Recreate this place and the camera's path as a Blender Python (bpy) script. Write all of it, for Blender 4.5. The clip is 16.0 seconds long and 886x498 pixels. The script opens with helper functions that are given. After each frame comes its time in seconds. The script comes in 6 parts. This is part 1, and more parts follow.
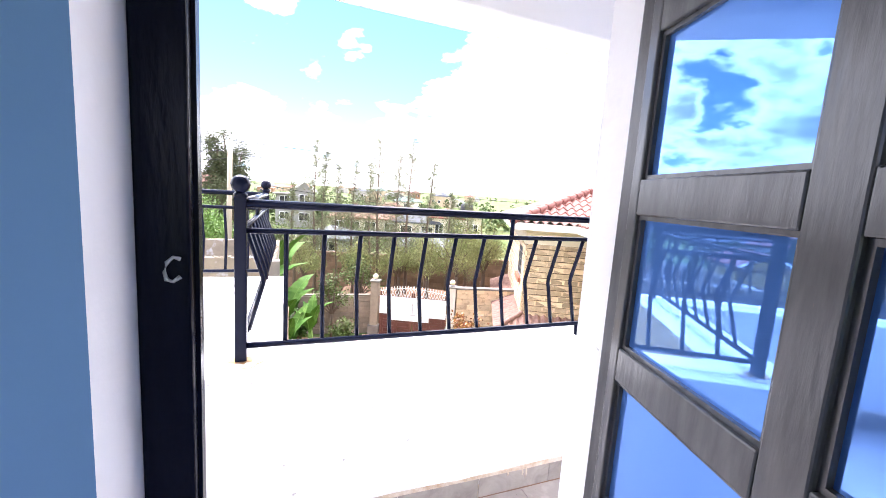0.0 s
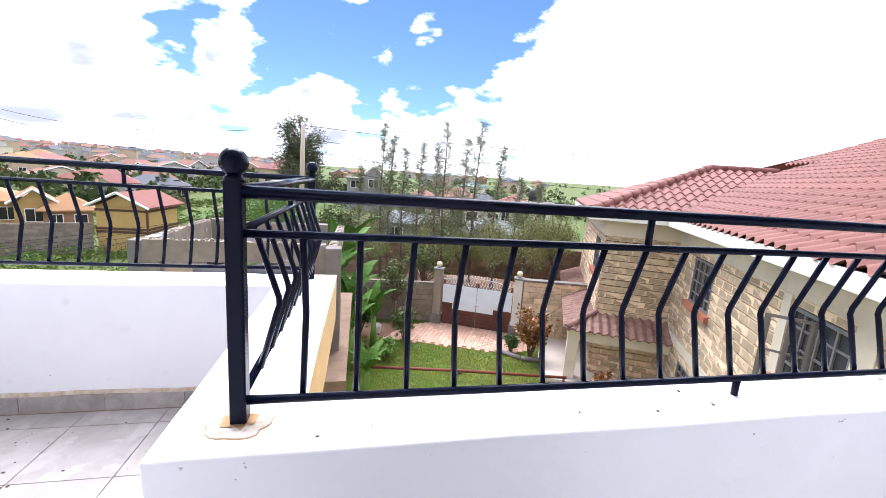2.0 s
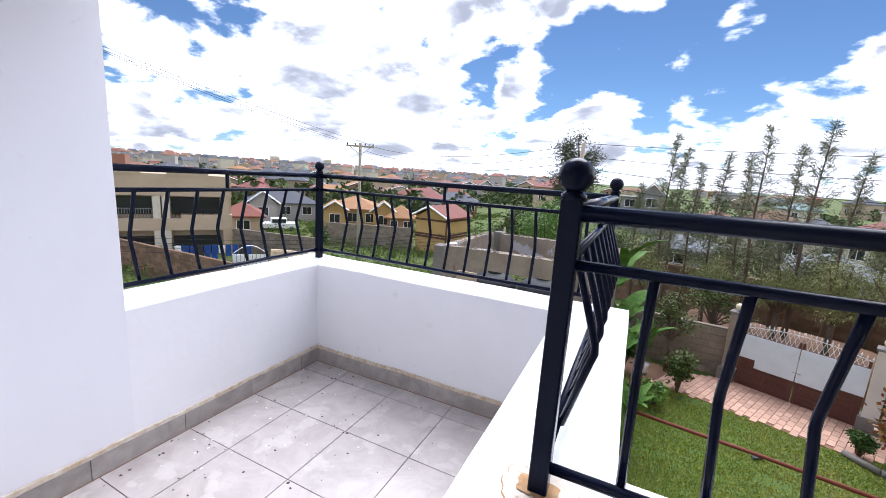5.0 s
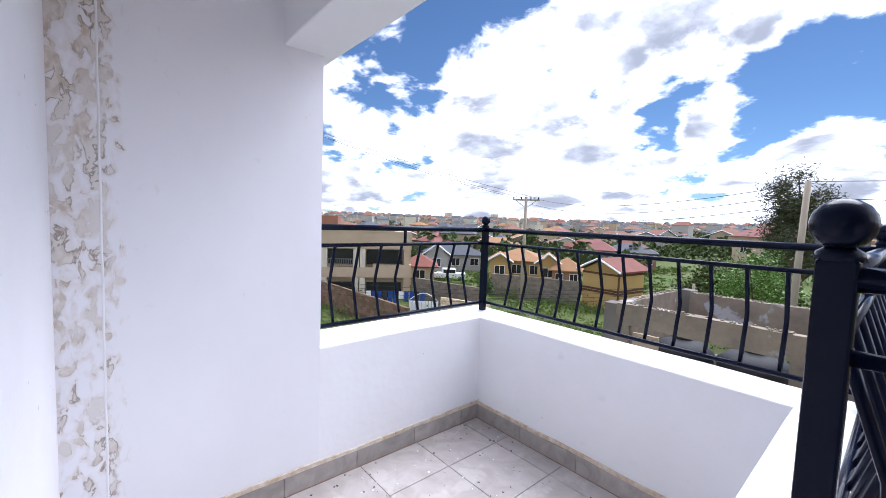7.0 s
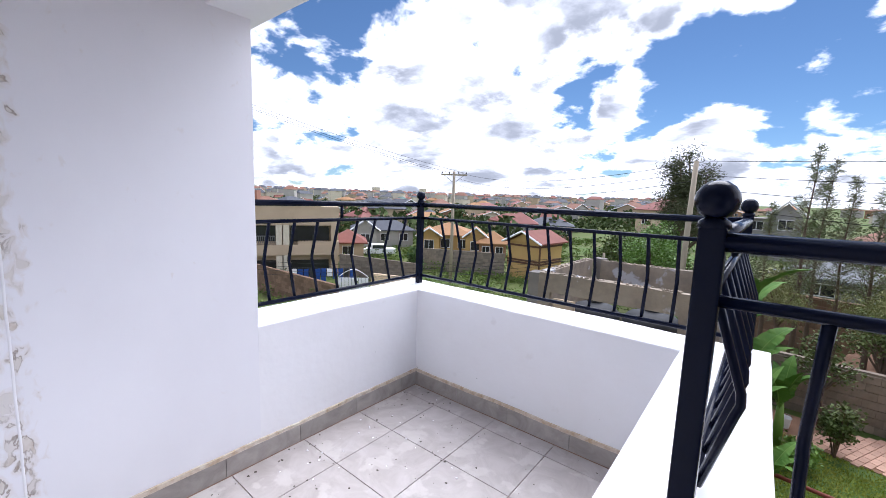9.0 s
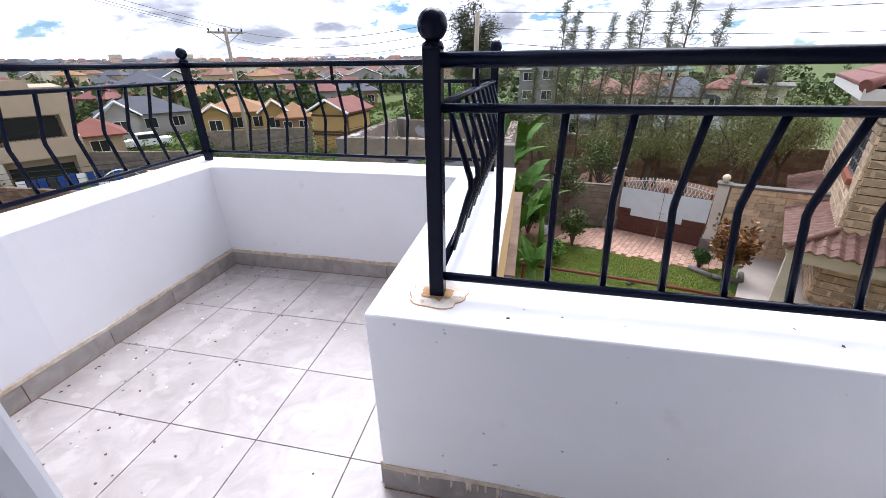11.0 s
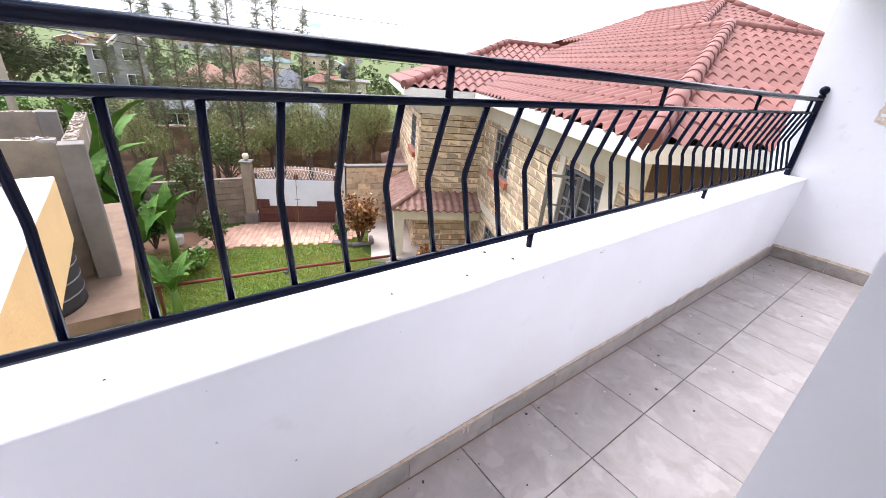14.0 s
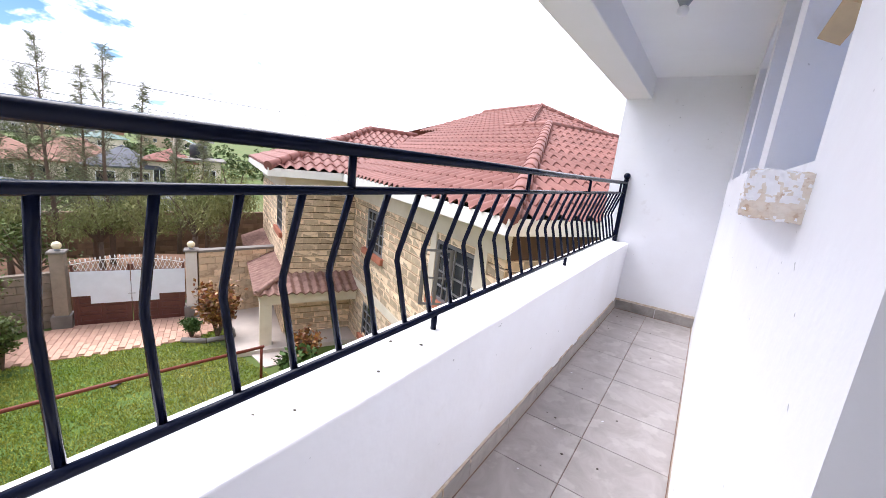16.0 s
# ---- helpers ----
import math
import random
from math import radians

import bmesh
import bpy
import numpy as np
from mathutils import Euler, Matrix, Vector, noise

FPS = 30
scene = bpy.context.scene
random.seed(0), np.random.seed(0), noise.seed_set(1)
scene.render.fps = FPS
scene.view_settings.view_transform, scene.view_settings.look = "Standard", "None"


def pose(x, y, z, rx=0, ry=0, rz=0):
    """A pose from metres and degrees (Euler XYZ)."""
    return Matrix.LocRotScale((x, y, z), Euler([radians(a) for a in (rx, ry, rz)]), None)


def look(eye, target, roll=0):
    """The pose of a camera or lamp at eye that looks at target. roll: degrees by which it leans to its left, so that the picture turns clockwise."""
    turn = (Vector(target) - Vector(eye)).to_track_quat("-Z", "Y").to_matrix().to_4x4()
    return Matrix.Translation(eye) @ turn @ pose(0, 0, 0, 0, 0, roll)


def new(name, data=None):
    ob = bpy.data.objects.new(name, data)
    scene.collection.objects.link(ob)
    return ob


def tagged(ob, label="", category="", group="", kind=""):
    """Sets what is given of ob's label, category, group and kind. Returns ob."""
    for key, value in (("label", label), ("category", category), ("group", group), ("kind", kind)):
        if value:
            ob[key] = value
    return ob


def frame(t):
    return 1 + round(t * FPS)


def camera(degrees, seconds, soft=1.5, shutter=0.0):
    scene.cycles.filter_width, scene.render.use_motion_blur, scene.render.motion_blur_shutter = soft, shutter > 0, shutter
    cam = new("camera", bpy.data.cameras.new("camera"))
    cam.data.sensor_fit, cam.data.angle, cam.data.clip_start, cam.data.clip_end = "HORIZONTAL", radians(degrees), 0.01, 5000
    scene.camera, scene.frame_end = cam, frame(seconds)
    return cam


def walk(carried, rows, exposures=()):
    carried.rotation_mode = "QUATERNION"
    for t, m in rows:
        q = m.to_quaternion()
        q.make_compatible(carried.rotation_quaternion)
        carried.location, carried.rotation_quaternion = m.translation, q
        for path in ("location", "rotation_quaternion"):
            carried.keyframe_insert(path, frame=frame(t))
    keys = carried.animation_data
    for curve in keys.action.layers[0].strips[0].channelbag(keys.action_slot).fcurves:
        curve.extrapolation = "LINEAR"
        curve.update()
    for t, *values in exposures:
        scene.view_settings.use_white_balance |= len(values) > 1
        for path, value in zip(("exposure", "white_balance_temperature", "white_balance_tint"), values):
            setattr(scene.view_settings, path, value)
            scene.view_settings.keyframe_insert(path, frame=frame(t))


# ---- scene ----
cam = camera(96.7, 16.0, soft=0.65)
PATH = [
    (0, (0.346, -1.523, 1.425), (1.073, 0.321, 1.159), 3.8),
    (0.5, (0.331, -1.39, 1.426), (1.025, 0.466, 1.158), 4.4),
    (1, (0.364, -1.252, 1.415), (1.001, 0.622, 1.127), 4.6),
    (1.5, (0.44, -1.074, 1.436), (0.984, 0.825, 1.119), 4.1),
    (2, (0.475, -0.924, 1.42), (0.892, 0.999, 1.06), 4.1),
    (2.5, (0.467, -0.846, 1.408), (0.728, 1.097, 1.011), 4.2),
    (3, (0.437, -0.81, 1.401), (0.512, 1.143, 0.977), 4.4),
    (3.5, (0.406, -0.792, 1.397), (0.278, 1.157, 0.969), 4.4),
    (4, (0.371, -0.769, 1.391), (0.015, 1.155, 0.978), 4.2),
    (4.5, (0.323, -0.731, 1.398), (-0.271, 1.138, 1.008), 4.0),
    (5, (0.283, -0.679, 1.402), (-0.559, 1.099, 1.041), 3.7),
    (5.2, (0.265, -0.672, 1.4), (-0.652, 1.07, 1.052), 3.8),
    (7.5, (0.227, -0.601, 1.408), (-1.328, 0.652, 1.289), 1.8),
    (8.2, (0.225, -0.641, 1.409), (-1.22, 0.738, 1.311), 2.4),
    (10.3, (0.325, -0.79, 1.378), (-0.433, 0.935, 0.709), 0.1),
    (10.5, (0.344, -0.808, 1.366), (-0.313, 0.936, 0.641), -0.3),
    (11, (0.402, -0.842, 1.345), (0.018, 0.925, 0.49), -0.8),
    (11.5, (0.47, -0.866, 1.323), (0.379, 0.887, 0.364), -0.7),
    (12, (0.528, -0.888, 1.304), (0.726, 0.82, 0.282), 0.3),
    (12.5, (0.567, -0.904, 1.304), (1.034, 0.743, 0.27), 1.9),
    (13, (0.61, -0.877, 1.308), (1.317, 0.704, 0.308), 3.1),
    (13.5, (0.633, -0.816, 1.319), (1.57, 0.687, 0.391), 4.5),
    (14, (0.656, -0.76, 1.329), (1.804, 0.65, 0.496), 5.3),
    (14.5, (0.672, -0.727, 1.339), (2.006, 0.571, 0.607), 5.9),
    (15, (0.666, -0.698, 1.337), (2.147, 0.493, 0.713), 6.3),
    (15.5, (0.654, -0.666, 1.337), (2.237, 0.441, 0.818), 6.5),
    (16, (0.633, -0.638, 1.338), (2.275, 0.425, 0.92), 6.2),
]
walk(cam, [(t, look(e, g, r)) for t, e, g, r in PATH],
     exposures=[(0, 2.5, 6150, 18), (1.0, 2.15, 6120, 17), (1.6, 1.6, 5980, 16), (2.5, 1.1, 5880, 15), (3.5, 0.8, 5880, 15), (5.0, 0.72, 5800, 15), (7.5, 0.7, 5700, 15), (10.3, 0.62, 5830, 15), (11, 0.62, 5830, 16), (11.6, 0.97, 5860, 16), (12.2, 1.23, 5900, 17), (13.5, 1.42, 5990, 17), (16, 1.22, 6030, 17)])

GROUND_Z = -3.8

# ---- sky and sun ----
world = bpy.data.worlds.new("sky")
scene.world = world
world.use_nodes = True


def build_sky():
    nt = world.node_tree
    nt.nodes.clear()
    N, L = nt.nodes.new, nt.links.new
    out, bg = N("ShaderNodeOutputWorld"), N("ShaderNodeBackground")
    sky = N("ShaderNodeTexSky")
    sky.sky_type, sky.sun_disc = "NISHITA", False
    sky.sun_elevation, sky.sun_rotation = radians(58), radians(-6)
    sky.altitude, sky.dust_density, sky.ozone_density = 1600, 0.2, 2.5
    gain = N("ShaderNodeVectorMath"); gain.operation = "MULTIPLY"; gain.inputs[1].default_value = (0.053, 0.060, 0.063)
    L(sky.outputs[0], gain.inputs[0])
    co, sep = N("ShaderNodeTexCoord"), N("ShaderNodeSeparateXYZ")
    L(co.outputs["Generated"], sep.inputs[0])

    def blobs(items, start=None):
        """Sum of soft round weights about (bearing, elevation), of a radius in degrees."""
        total = start
        for az, el, rad, weight in items:
            dot = N("ShaderNodeVectorMath"); dot.operation = "DOT_PRODUCT"
            dot.inputs[1].default_value = (math.cos(radians(az)) * math.cos(radians(el)), math.sin(radians(az)) * math.cos(radians(el)), math.sin(radians(el)))
            L(co.outputs["Generated"], dot.inputs[0])
            fall = N("ShaderNodeMapRange"); fall.interpolation_type = "SMOOTHSTEP"
            fall.inputs[1].default_value, fall.inputs[2].default_value = math.cos(radians(rad)), math.cos(radians(rad * 0.25))
            fall.inputs[4].default_value = weight
            L(dot.outputs["Value"], fall.inputs[0])
            add = N("ShaderNodeMath"); add.operation = "ADD"; add.inputs[1].default_value = 0.0
            L(fall.outputs[0], add.inputs[0])
            if total is not None:
                L(total, add.inputs[1])
            total = add.outputs[0]
        return total
    # cloud banks and clearings, with fuller cover near the horizon
    low = N("ShaderNodeMapRange"); low.interpolation_type = "SMOOTHSTEP"
    low.inputs[1].default_value, low.inputs[2].default_value = 0.06, 0.30
    low.inputs[3].default_value, low.inputs[4].default_value = 0.13, 0.03
    L(sep.outputs[2], low.inputs[0])
    bias = blobs(((84, 17, 13, -0.20), (70, 21, 9, -0.16), (98, 15, 8, -0.16), (91, 11, 5, -0.10), (138, 30, 11, -0.17), (112, 12, 4, -0.09), (59, 9.6, 3.5, -0.06), (38, 12, 4, -0.06),
                  (128, 13, 17, 0.16), (106, 24, 8, 0.20), (117, 24, 6, 0.12), (92, 24, 5, 0.16), (96, 8, 6, 0.14), (107, 12.5, 3, 0.13), (66, 11, 8, 0.16), (48, 18, 24, 0.19), (20, 20, 30, 0.2), (95, 16.6, 2.5, 0.16), (82, 18.5, 3, 0.17)), low.outputs[0])
    # the cloud layer, foreshortened towards the horizon
    lift = N("ShaderNodeMath"); lift.operation = "ADD"; lift.inputs[1].default_value = 0.36
    L(sep.outputs[2], lift.inputs[0])
    plane = N("ShaderNodeVectorMath"); plane.operation = "DIVIDE"
    L(co.outputs["Generated"], plane.inputs[0]); L(lift.outputs[0], plane.inputs[1])

    def billow(scale, detail, rough, shift, stretch=(1.0, 1.0, 1.0)):
        mp = N("ShaderNodeMapping")
        mp.inputs["Scale"].default_value, mp.inputs["Location"].default_value = stretch, shift
        L(plane.outputs[0], mp.inputs[0])
        tex = N("ShaderNodeTexNoise")
        tex.inputs["Scale"].default_value, tex.inputs["Detail"].default_value = scale, detail
        tex.inputs["Roughness"].default_value, tex.inputs["Distortion"].default_value = rough, 0.15
        L(mp.outputs[0], tex.inputs["Vector"])
        return tex
    big = billow(4.3, 12, 0.58, (3.7, 1.3, 0.4))
    here = N("ShaderNodeMath"); here.operation = "ADD"
    L(big.outputs[0], here.inputs[0]); L(bias, here.inputs[1])
    mask = N("ShaderNodeMapRange"); mask.interpolation_type = "SMOOTHSTEP"
    mask.inputs[1].default_value, mask.inputs[2].default_value = 0.475, 0.60
    L(here.outputs[0], mask.inputs[0])
    # grey undersides inside the clouds, flatter lower down
    under = billow(3.4, 8, 0.55, (1.1, 5.2, 0.9), (1.0, 1.0, 1.5))
    shade = blobs(((111, 18, 8, 0.16), (103, 19, 6, 0.12), (48, 14, 26, -0.14), (10, 25, 40, -0.14)), under.outputs[0])
    inner = N("ShaderNodeMapRange"); inner.interpolation_type = "SMOOTHSTEP"
    inner.inputs[1].default_value, inner.inputs[2].default_value = 0.53, 0.72
    L(here.outputs[0], inner.inputs[0])
    thick = N("ShaderNodeMapRange"); thick.interpolation_type = "SMOOTHSTEP"
    thick.inputs[1].default_value, thick.inputs[2].default_value = 0.35, 0.66
    L(shade, thick.inputs[0])
    grey = N("ShaderNodeMath"); grey.operation = "MULTIPLY"
    L(thick.outputs[0], grey.inputs[0]); L(inner.outputs[0], grey.inputs[1])
    cloud = N("ShaderNodeMix"); cloud.data_type = "RGBA"
    cloud.inputs[6].default_value, cloud.inputs[7].default_value = (1.22, 1.22, 1.25, 1), (0.33, 0.345, 0.38, 1)
    L(grey.outputs[0], cloud.inputs[0])
    mix = N("ShaderNodeMix"); mix.data_type = "RGBA"
    L(mask.outputs[0], mix.inputs[0]); L(gain.outputs[0], mix.inputs[6]); L(cloud.outputs[2], mix.inputs[7])
    L(mix.outputs[2], bg.inputs[0])
    bg.inputs[1].default_value = 1.0
    L(bg.outputs[0], out.inputs[0])


build_sky()
sun = new("sun", bpy.data.lights.new("sun", "SUN"))
sun.data.energy, sun.data.angle, sun.data.color = 3.4, radians(50), (1.0, 0.97, 0.93)
sun.matrix_world = look((-2.0, 18.5, 30), (0, 0, 0))


# ---- materials ----
def material(name, color, rough=0.6, metal=0.0, vary=0.0, scale=6.0, dark=None, bump=0.0, bump_scale=60.0, spots=0.0, spot_color=(0.1, 0.09, 0.08),
             spot_scale=25.0, random_tint=0.0, island_tint=0.0, coat=0.0, stretch=(1, 1, 1), spot_edge=(0.66, 0.74), specks=0.0, speck_scale=70.0, gloss=0.5, warp=0.0):
    """Principled surface with large mottling, fine relief, specks and a tint that differs from piece to piece."""
    m = bpy.data.materials.new(name)
    m.use_nodes = True
    nt = m.node_tree
    N, L = nt.nodes.new, nt.links.new
    b = nt.nodes["Principled BSDF"]
    b.inputs["Roughness"].default_value, b.inputs["Metallic"].default_value = rough, metal
    b.inputs["Coat Weight"].default_value, b.inputs["Specular IOR Level"].default_value = coat, gloss * (0.35 if rough >= 0.6 else 1.0)
    co, mp = N("ShaderNodeTexCoord"), N("ShaderNodeMapping")
    mp.inputs["Scale"].default_value = stretch
    geo = N("ShaderNodeNewGeometry")
    L(geo.outputs["Position"], mp.inputs[0])
    dark = dark or tuple(c * 0.7 for c in color)
    n1 = N("ShaderNodeTexNoise"); n1.inputs["Scale"].default_value, n1.inputs["Detail"].default_value = scale, 6
    n1.inputs["Roughness"].default_value, n1.inputs["Distortion"].default_value = 0.62, warp
    L(mp.outputs[0], n1.inputs["Vector"])
    ramp = N("ShaderNodeMapRange"); ramp.inputs[1].default_value, ramp.inputs[2].default_value = 0.35, 0.7
    ramp.inputs[3].default_value, ramp.inputs[4].default_value = 0.0, vary
    L(n1.outputs[0], ramp.inputs[0])
    mix = N("ShaderNodeMix"); mix.data_type = "RGBA"
    mix.inputs[6].default_value, mix.inputs[7].default_value = (*color, 1), (*dark, 1)
    L(ramp.outputs[0], mix.inputs[0])
    col = mix.outputs[2]
    if spots:
        n2 = N("ShaderNodeTexNoise"); n2.inputs["Scale"].default_value, n2.inputs["Detail"].default_value = spot_scale, 4
        L(mp.outputs[0], n2.inputs["Vector"])
        r2 = N("ShaderNodeMapRange"); r2.inputs[1].default_value, r2.inputs[2].default_value = spot_edge
        r2.inputs[4].default_value = spots
        L(n2.outputs[0], r2.inputs[0])
        mx = N("ShaderNodeMix"); mx.data_type = "RGBA"; mx.inputs[7].default_value = (*spot_color, 1)
        L(r2.outputs[0], mx.inputs[0]); L(col, mx.inputs[6])
        col = mx.outputs[2]
    if specks:
        n4 = N("ShaderNodeTexNoise"); n4.inputs["Scale"].default_value, n4.inputs["Detail"].default_value = speck_scale, 2
        L(mp.outputs[0], n4.inputs["Vector"])
        r4 = N("ShaderNodeMapRange"); r4.inputs[1].default_value, r4.inputs[2].default_value = 0.755, 0.775
        r4.inputs[4].default_value = specks
        L(n4.outputs[0], r4.inputs[0])
        mx4 = N("ShaderNodeMix"); mx4.data_type = "RGBA"; mx4.inputs[7].default_value = (0.09, 0.08, 0.075, 1)
        L(r4.outputs[0], mx4.inputs[0]); L(col, mx4.inputs[6])
        col = mx4.outputs[2]
    for amount, source in ((random_tint, "object"), (island_tint, "island")):
        if amount:
            src = N("ShaderNodeObjectInfo").outputs["Random"] if source == "object" else geo.outputs["Random Per Island"]
            rr = N("ShaderNodeMapRange")
            rr.inputs[3].default_value, rr.inputs[4].default_value = 1 - amount, 1 + amount
            L(src, rr.inputs[0])
            hs = N("ShaderNodeHueSaturation")
            L(rr.outputs[0], hs.inputs["Value"]); L(col, hs.inputs["Color"])
            col = hs.outputs[0]
    L(col, b.inputs["Base Color"])
    if bump:
        n3 = N("ShaderNodeTexNoise"); n3.inputs["Scale"].default_value, n3.inputs["Detail"].default_value = bump_scale, 5
        L(mp.outputs[0], n3.inputs["Vector"])
        bp = N("ShaderNodeBump"); bp.inputs["Strength"].default_value, bp.inputs["Distance"].default_value = bump, 0.01
        L(n3.outputs[0], bp.inputs["Height"]); L(bp.outputs[0], b.inputs["Normal"])
    return m


white_paint = material("white_paint", (0.87, 0.87, 0.89), 0.5, vary=0.32, scale=1.9, dark=(0.74, 0.715, 0.70), bump=0.15, bump_scale=22, spots=0.16, spot_color=(0.5, 0.45, 0.4), spot_scale=7, specks=0.5, speck_scale=26)
ceiling_paint = material("ceiling_paint", (0.85, 0.85, 0.86), 0.7, vary=0.2, scale=2, dark=(0.7, 0.69, 0.68))
yellow_paint = material("yellow_paint", (0.72, 0.52, 0.27), 0.7, vary=0.5, scale=3, dark=(0.55, 0.38, 0.2), bump=0.2)
blue_paint = material("blue_paint", (0.15, 0.28, 0.52), 0.6, vary=0.3, scale=2, bump=0.05)
tile_stone = material("tile_stone", (0.485, 0.445, 0.425), 0.28, vary=1.0, scale=5.5, dark=(0.37, 0.33, 0.305), bump=0.03, bump_scale=20, spots=0.45, spot_color=(0.60, 0.565, 0.53), spot_scale=7, spot_edge=(0.56, 0.62), random_tint=0.05, specks=0.8, speck_scale=48, warp=1.3)
skirting_stone = material("skirting_stone", (0.40, 0.365, 0.335), 0.35, vary=0.9, scale=7, dark=(0.25, 0.225, 0.205), random_tint=0.1, warp=1.2, spots=0.4, spot_color=(0.55, 0.5, 0.45), spot_scale=12)
grout = material("grout", (0.33, 0.215, 0.16), 0.9, vary=0.8, scale=6, dark=(0.17, 0.10, 0.075))
plaster_raw = material("plaster_raw", (0.72, 0.65, 0.56), 0.9, vary=1.0, scale=22, dark=(0.50, 0.37, 0.25), bump=0.5, bump_scale=90, specks=0.7, speck_scale=45)
black_paint = material("black_paint", (0.004, 0.006, 0.018), 0.2, vary=0.5, scale=20, dark=(0.008, 0.01, 0.022), bump=0.05, bump_scale=120, gloss=0.11)
jamb_paint = material("jamb_paint", (0.003, 0.004, 0.011), 0.25, vary=0.5, scale=12, dark=(0.006, 0.008, 0.018), bump=0.2, bump_scale=18, gloss=0.05, stretch=(4, 4, 0.8))
door_paint = material("door_paint", (0.05, 0.054, 0.06), 0.22, vary=0.8, scale=5, dark=(0.10, 0.10, 0.105), bump=0.18, bump_scale=14, stretch=(5, 5, 0.8), specks=0.6, speck_scale=60)
rust = material("rust", (0.78, 0.74, 0.68), 0.9, vary=0.8, scale=30, dark=(0.64, 0.5, 0.36), spots=0.45, spot_color=(0.42, 0.24, 0.13), spot_scale=60, spot_edge=(0.60, 0.66))
rust_dark = material("rust_dark", (0.58, 0.37, 0.20), 0.9, vary=0.9, scale=45, dark=(0.40, 0.22, 0.10))
roof_tile = material("roof_tile", (0.235, 0.102, 0.082), 0.6, vary=0.8, scale=2.2, dark=(0.165, 0.068, 0.054), island_tint=0.1, bump=0.2)
stone_wall = material("stone_wall", (0.74, 0.58, 0.40), 0.85, vary=0.8, scale=2.6, dark=(0.58, 0.43, 0.28), bump=0.5, random_tint=0.2, island_tint=0.2, spots=0.55, spot_color=(0.36, 0.25, 0.165), spot_scale=5.5, spot_edge=(0.54, 0.62), stretch=(1, 1, 1.3))
grey_stone = material("grey_stone", (0.27, 0.22, 0.175), 0.9, vary=0.7, scale=4, dark=(0.17, 0.14, 0.11), bump=0.5, random_tint=0.15, island_tint=0.18)
cream_paint = material("cream_paint", (0.68, 0.61, 0.49), 0.8, vary=0.6, scale=1.5, dark=(0.50, 0.42, 0.32))
concrete = material("concrete", (0.22, 0.20, 0.18), 0.9, vary=0.8, scale=2.5, dark=(0.13, 0.12, 0.11), bump=0.4)
grass_green = material("grass_green", (0.07, 0.12, 0.024), 0.9, vary=1.0, scale=0.16, dark=(0.13, 0.13, 0.05), bump=0.6, bump_scale=40)
paver = material("paver", (0.56, 0.355, 0.26), 0.85, vary=0.5, scale=5, dark=(0.45, 0.275, 0.20), random_tint=0.14, island_tint=0.12)
leaf_dark = material("leaf_dark", (0.045, 0.09, 0.022), 0.6, vary=0.6, scale=3, dark=(0.08, 0.12, 0.032), island_tint=0.35)
brown_gate = material("brown_gate", (0.115, 0.038, 0.03), 0.45, vary=0.4, scale=5)
white_sheet = material("white_sheet", (0.72, 0.77, 0.84), 0.5, vary=0.3, scale=3)


blue_glass = bpy.data.materials.new("blue_glass")
blue_glass.use_nodes = True
_b = blue_glass.node_tree.nodes["Principled BSDF"]
_b.inputs["Base Color"].default_value = (0.13, 0.31, 0.80, 1)
_b.inputs["Roughness"].default_value, _b.inputs["Metallic"].default_value = 0.02, 0.62
glow_globe = material("glow_globe", (0.85, 0.74, 0.5), 0.4, vary=0.2)
sash_wood = material("sash_wood", (0.55, 0.43, 0.27), 0.6, vary=0.6, scale=8, stretch=(1, 1, 4))
room_paint = material("room_paint", (0.38, 0.42, 0.5), 0.7, vary=0.2, scale=2)


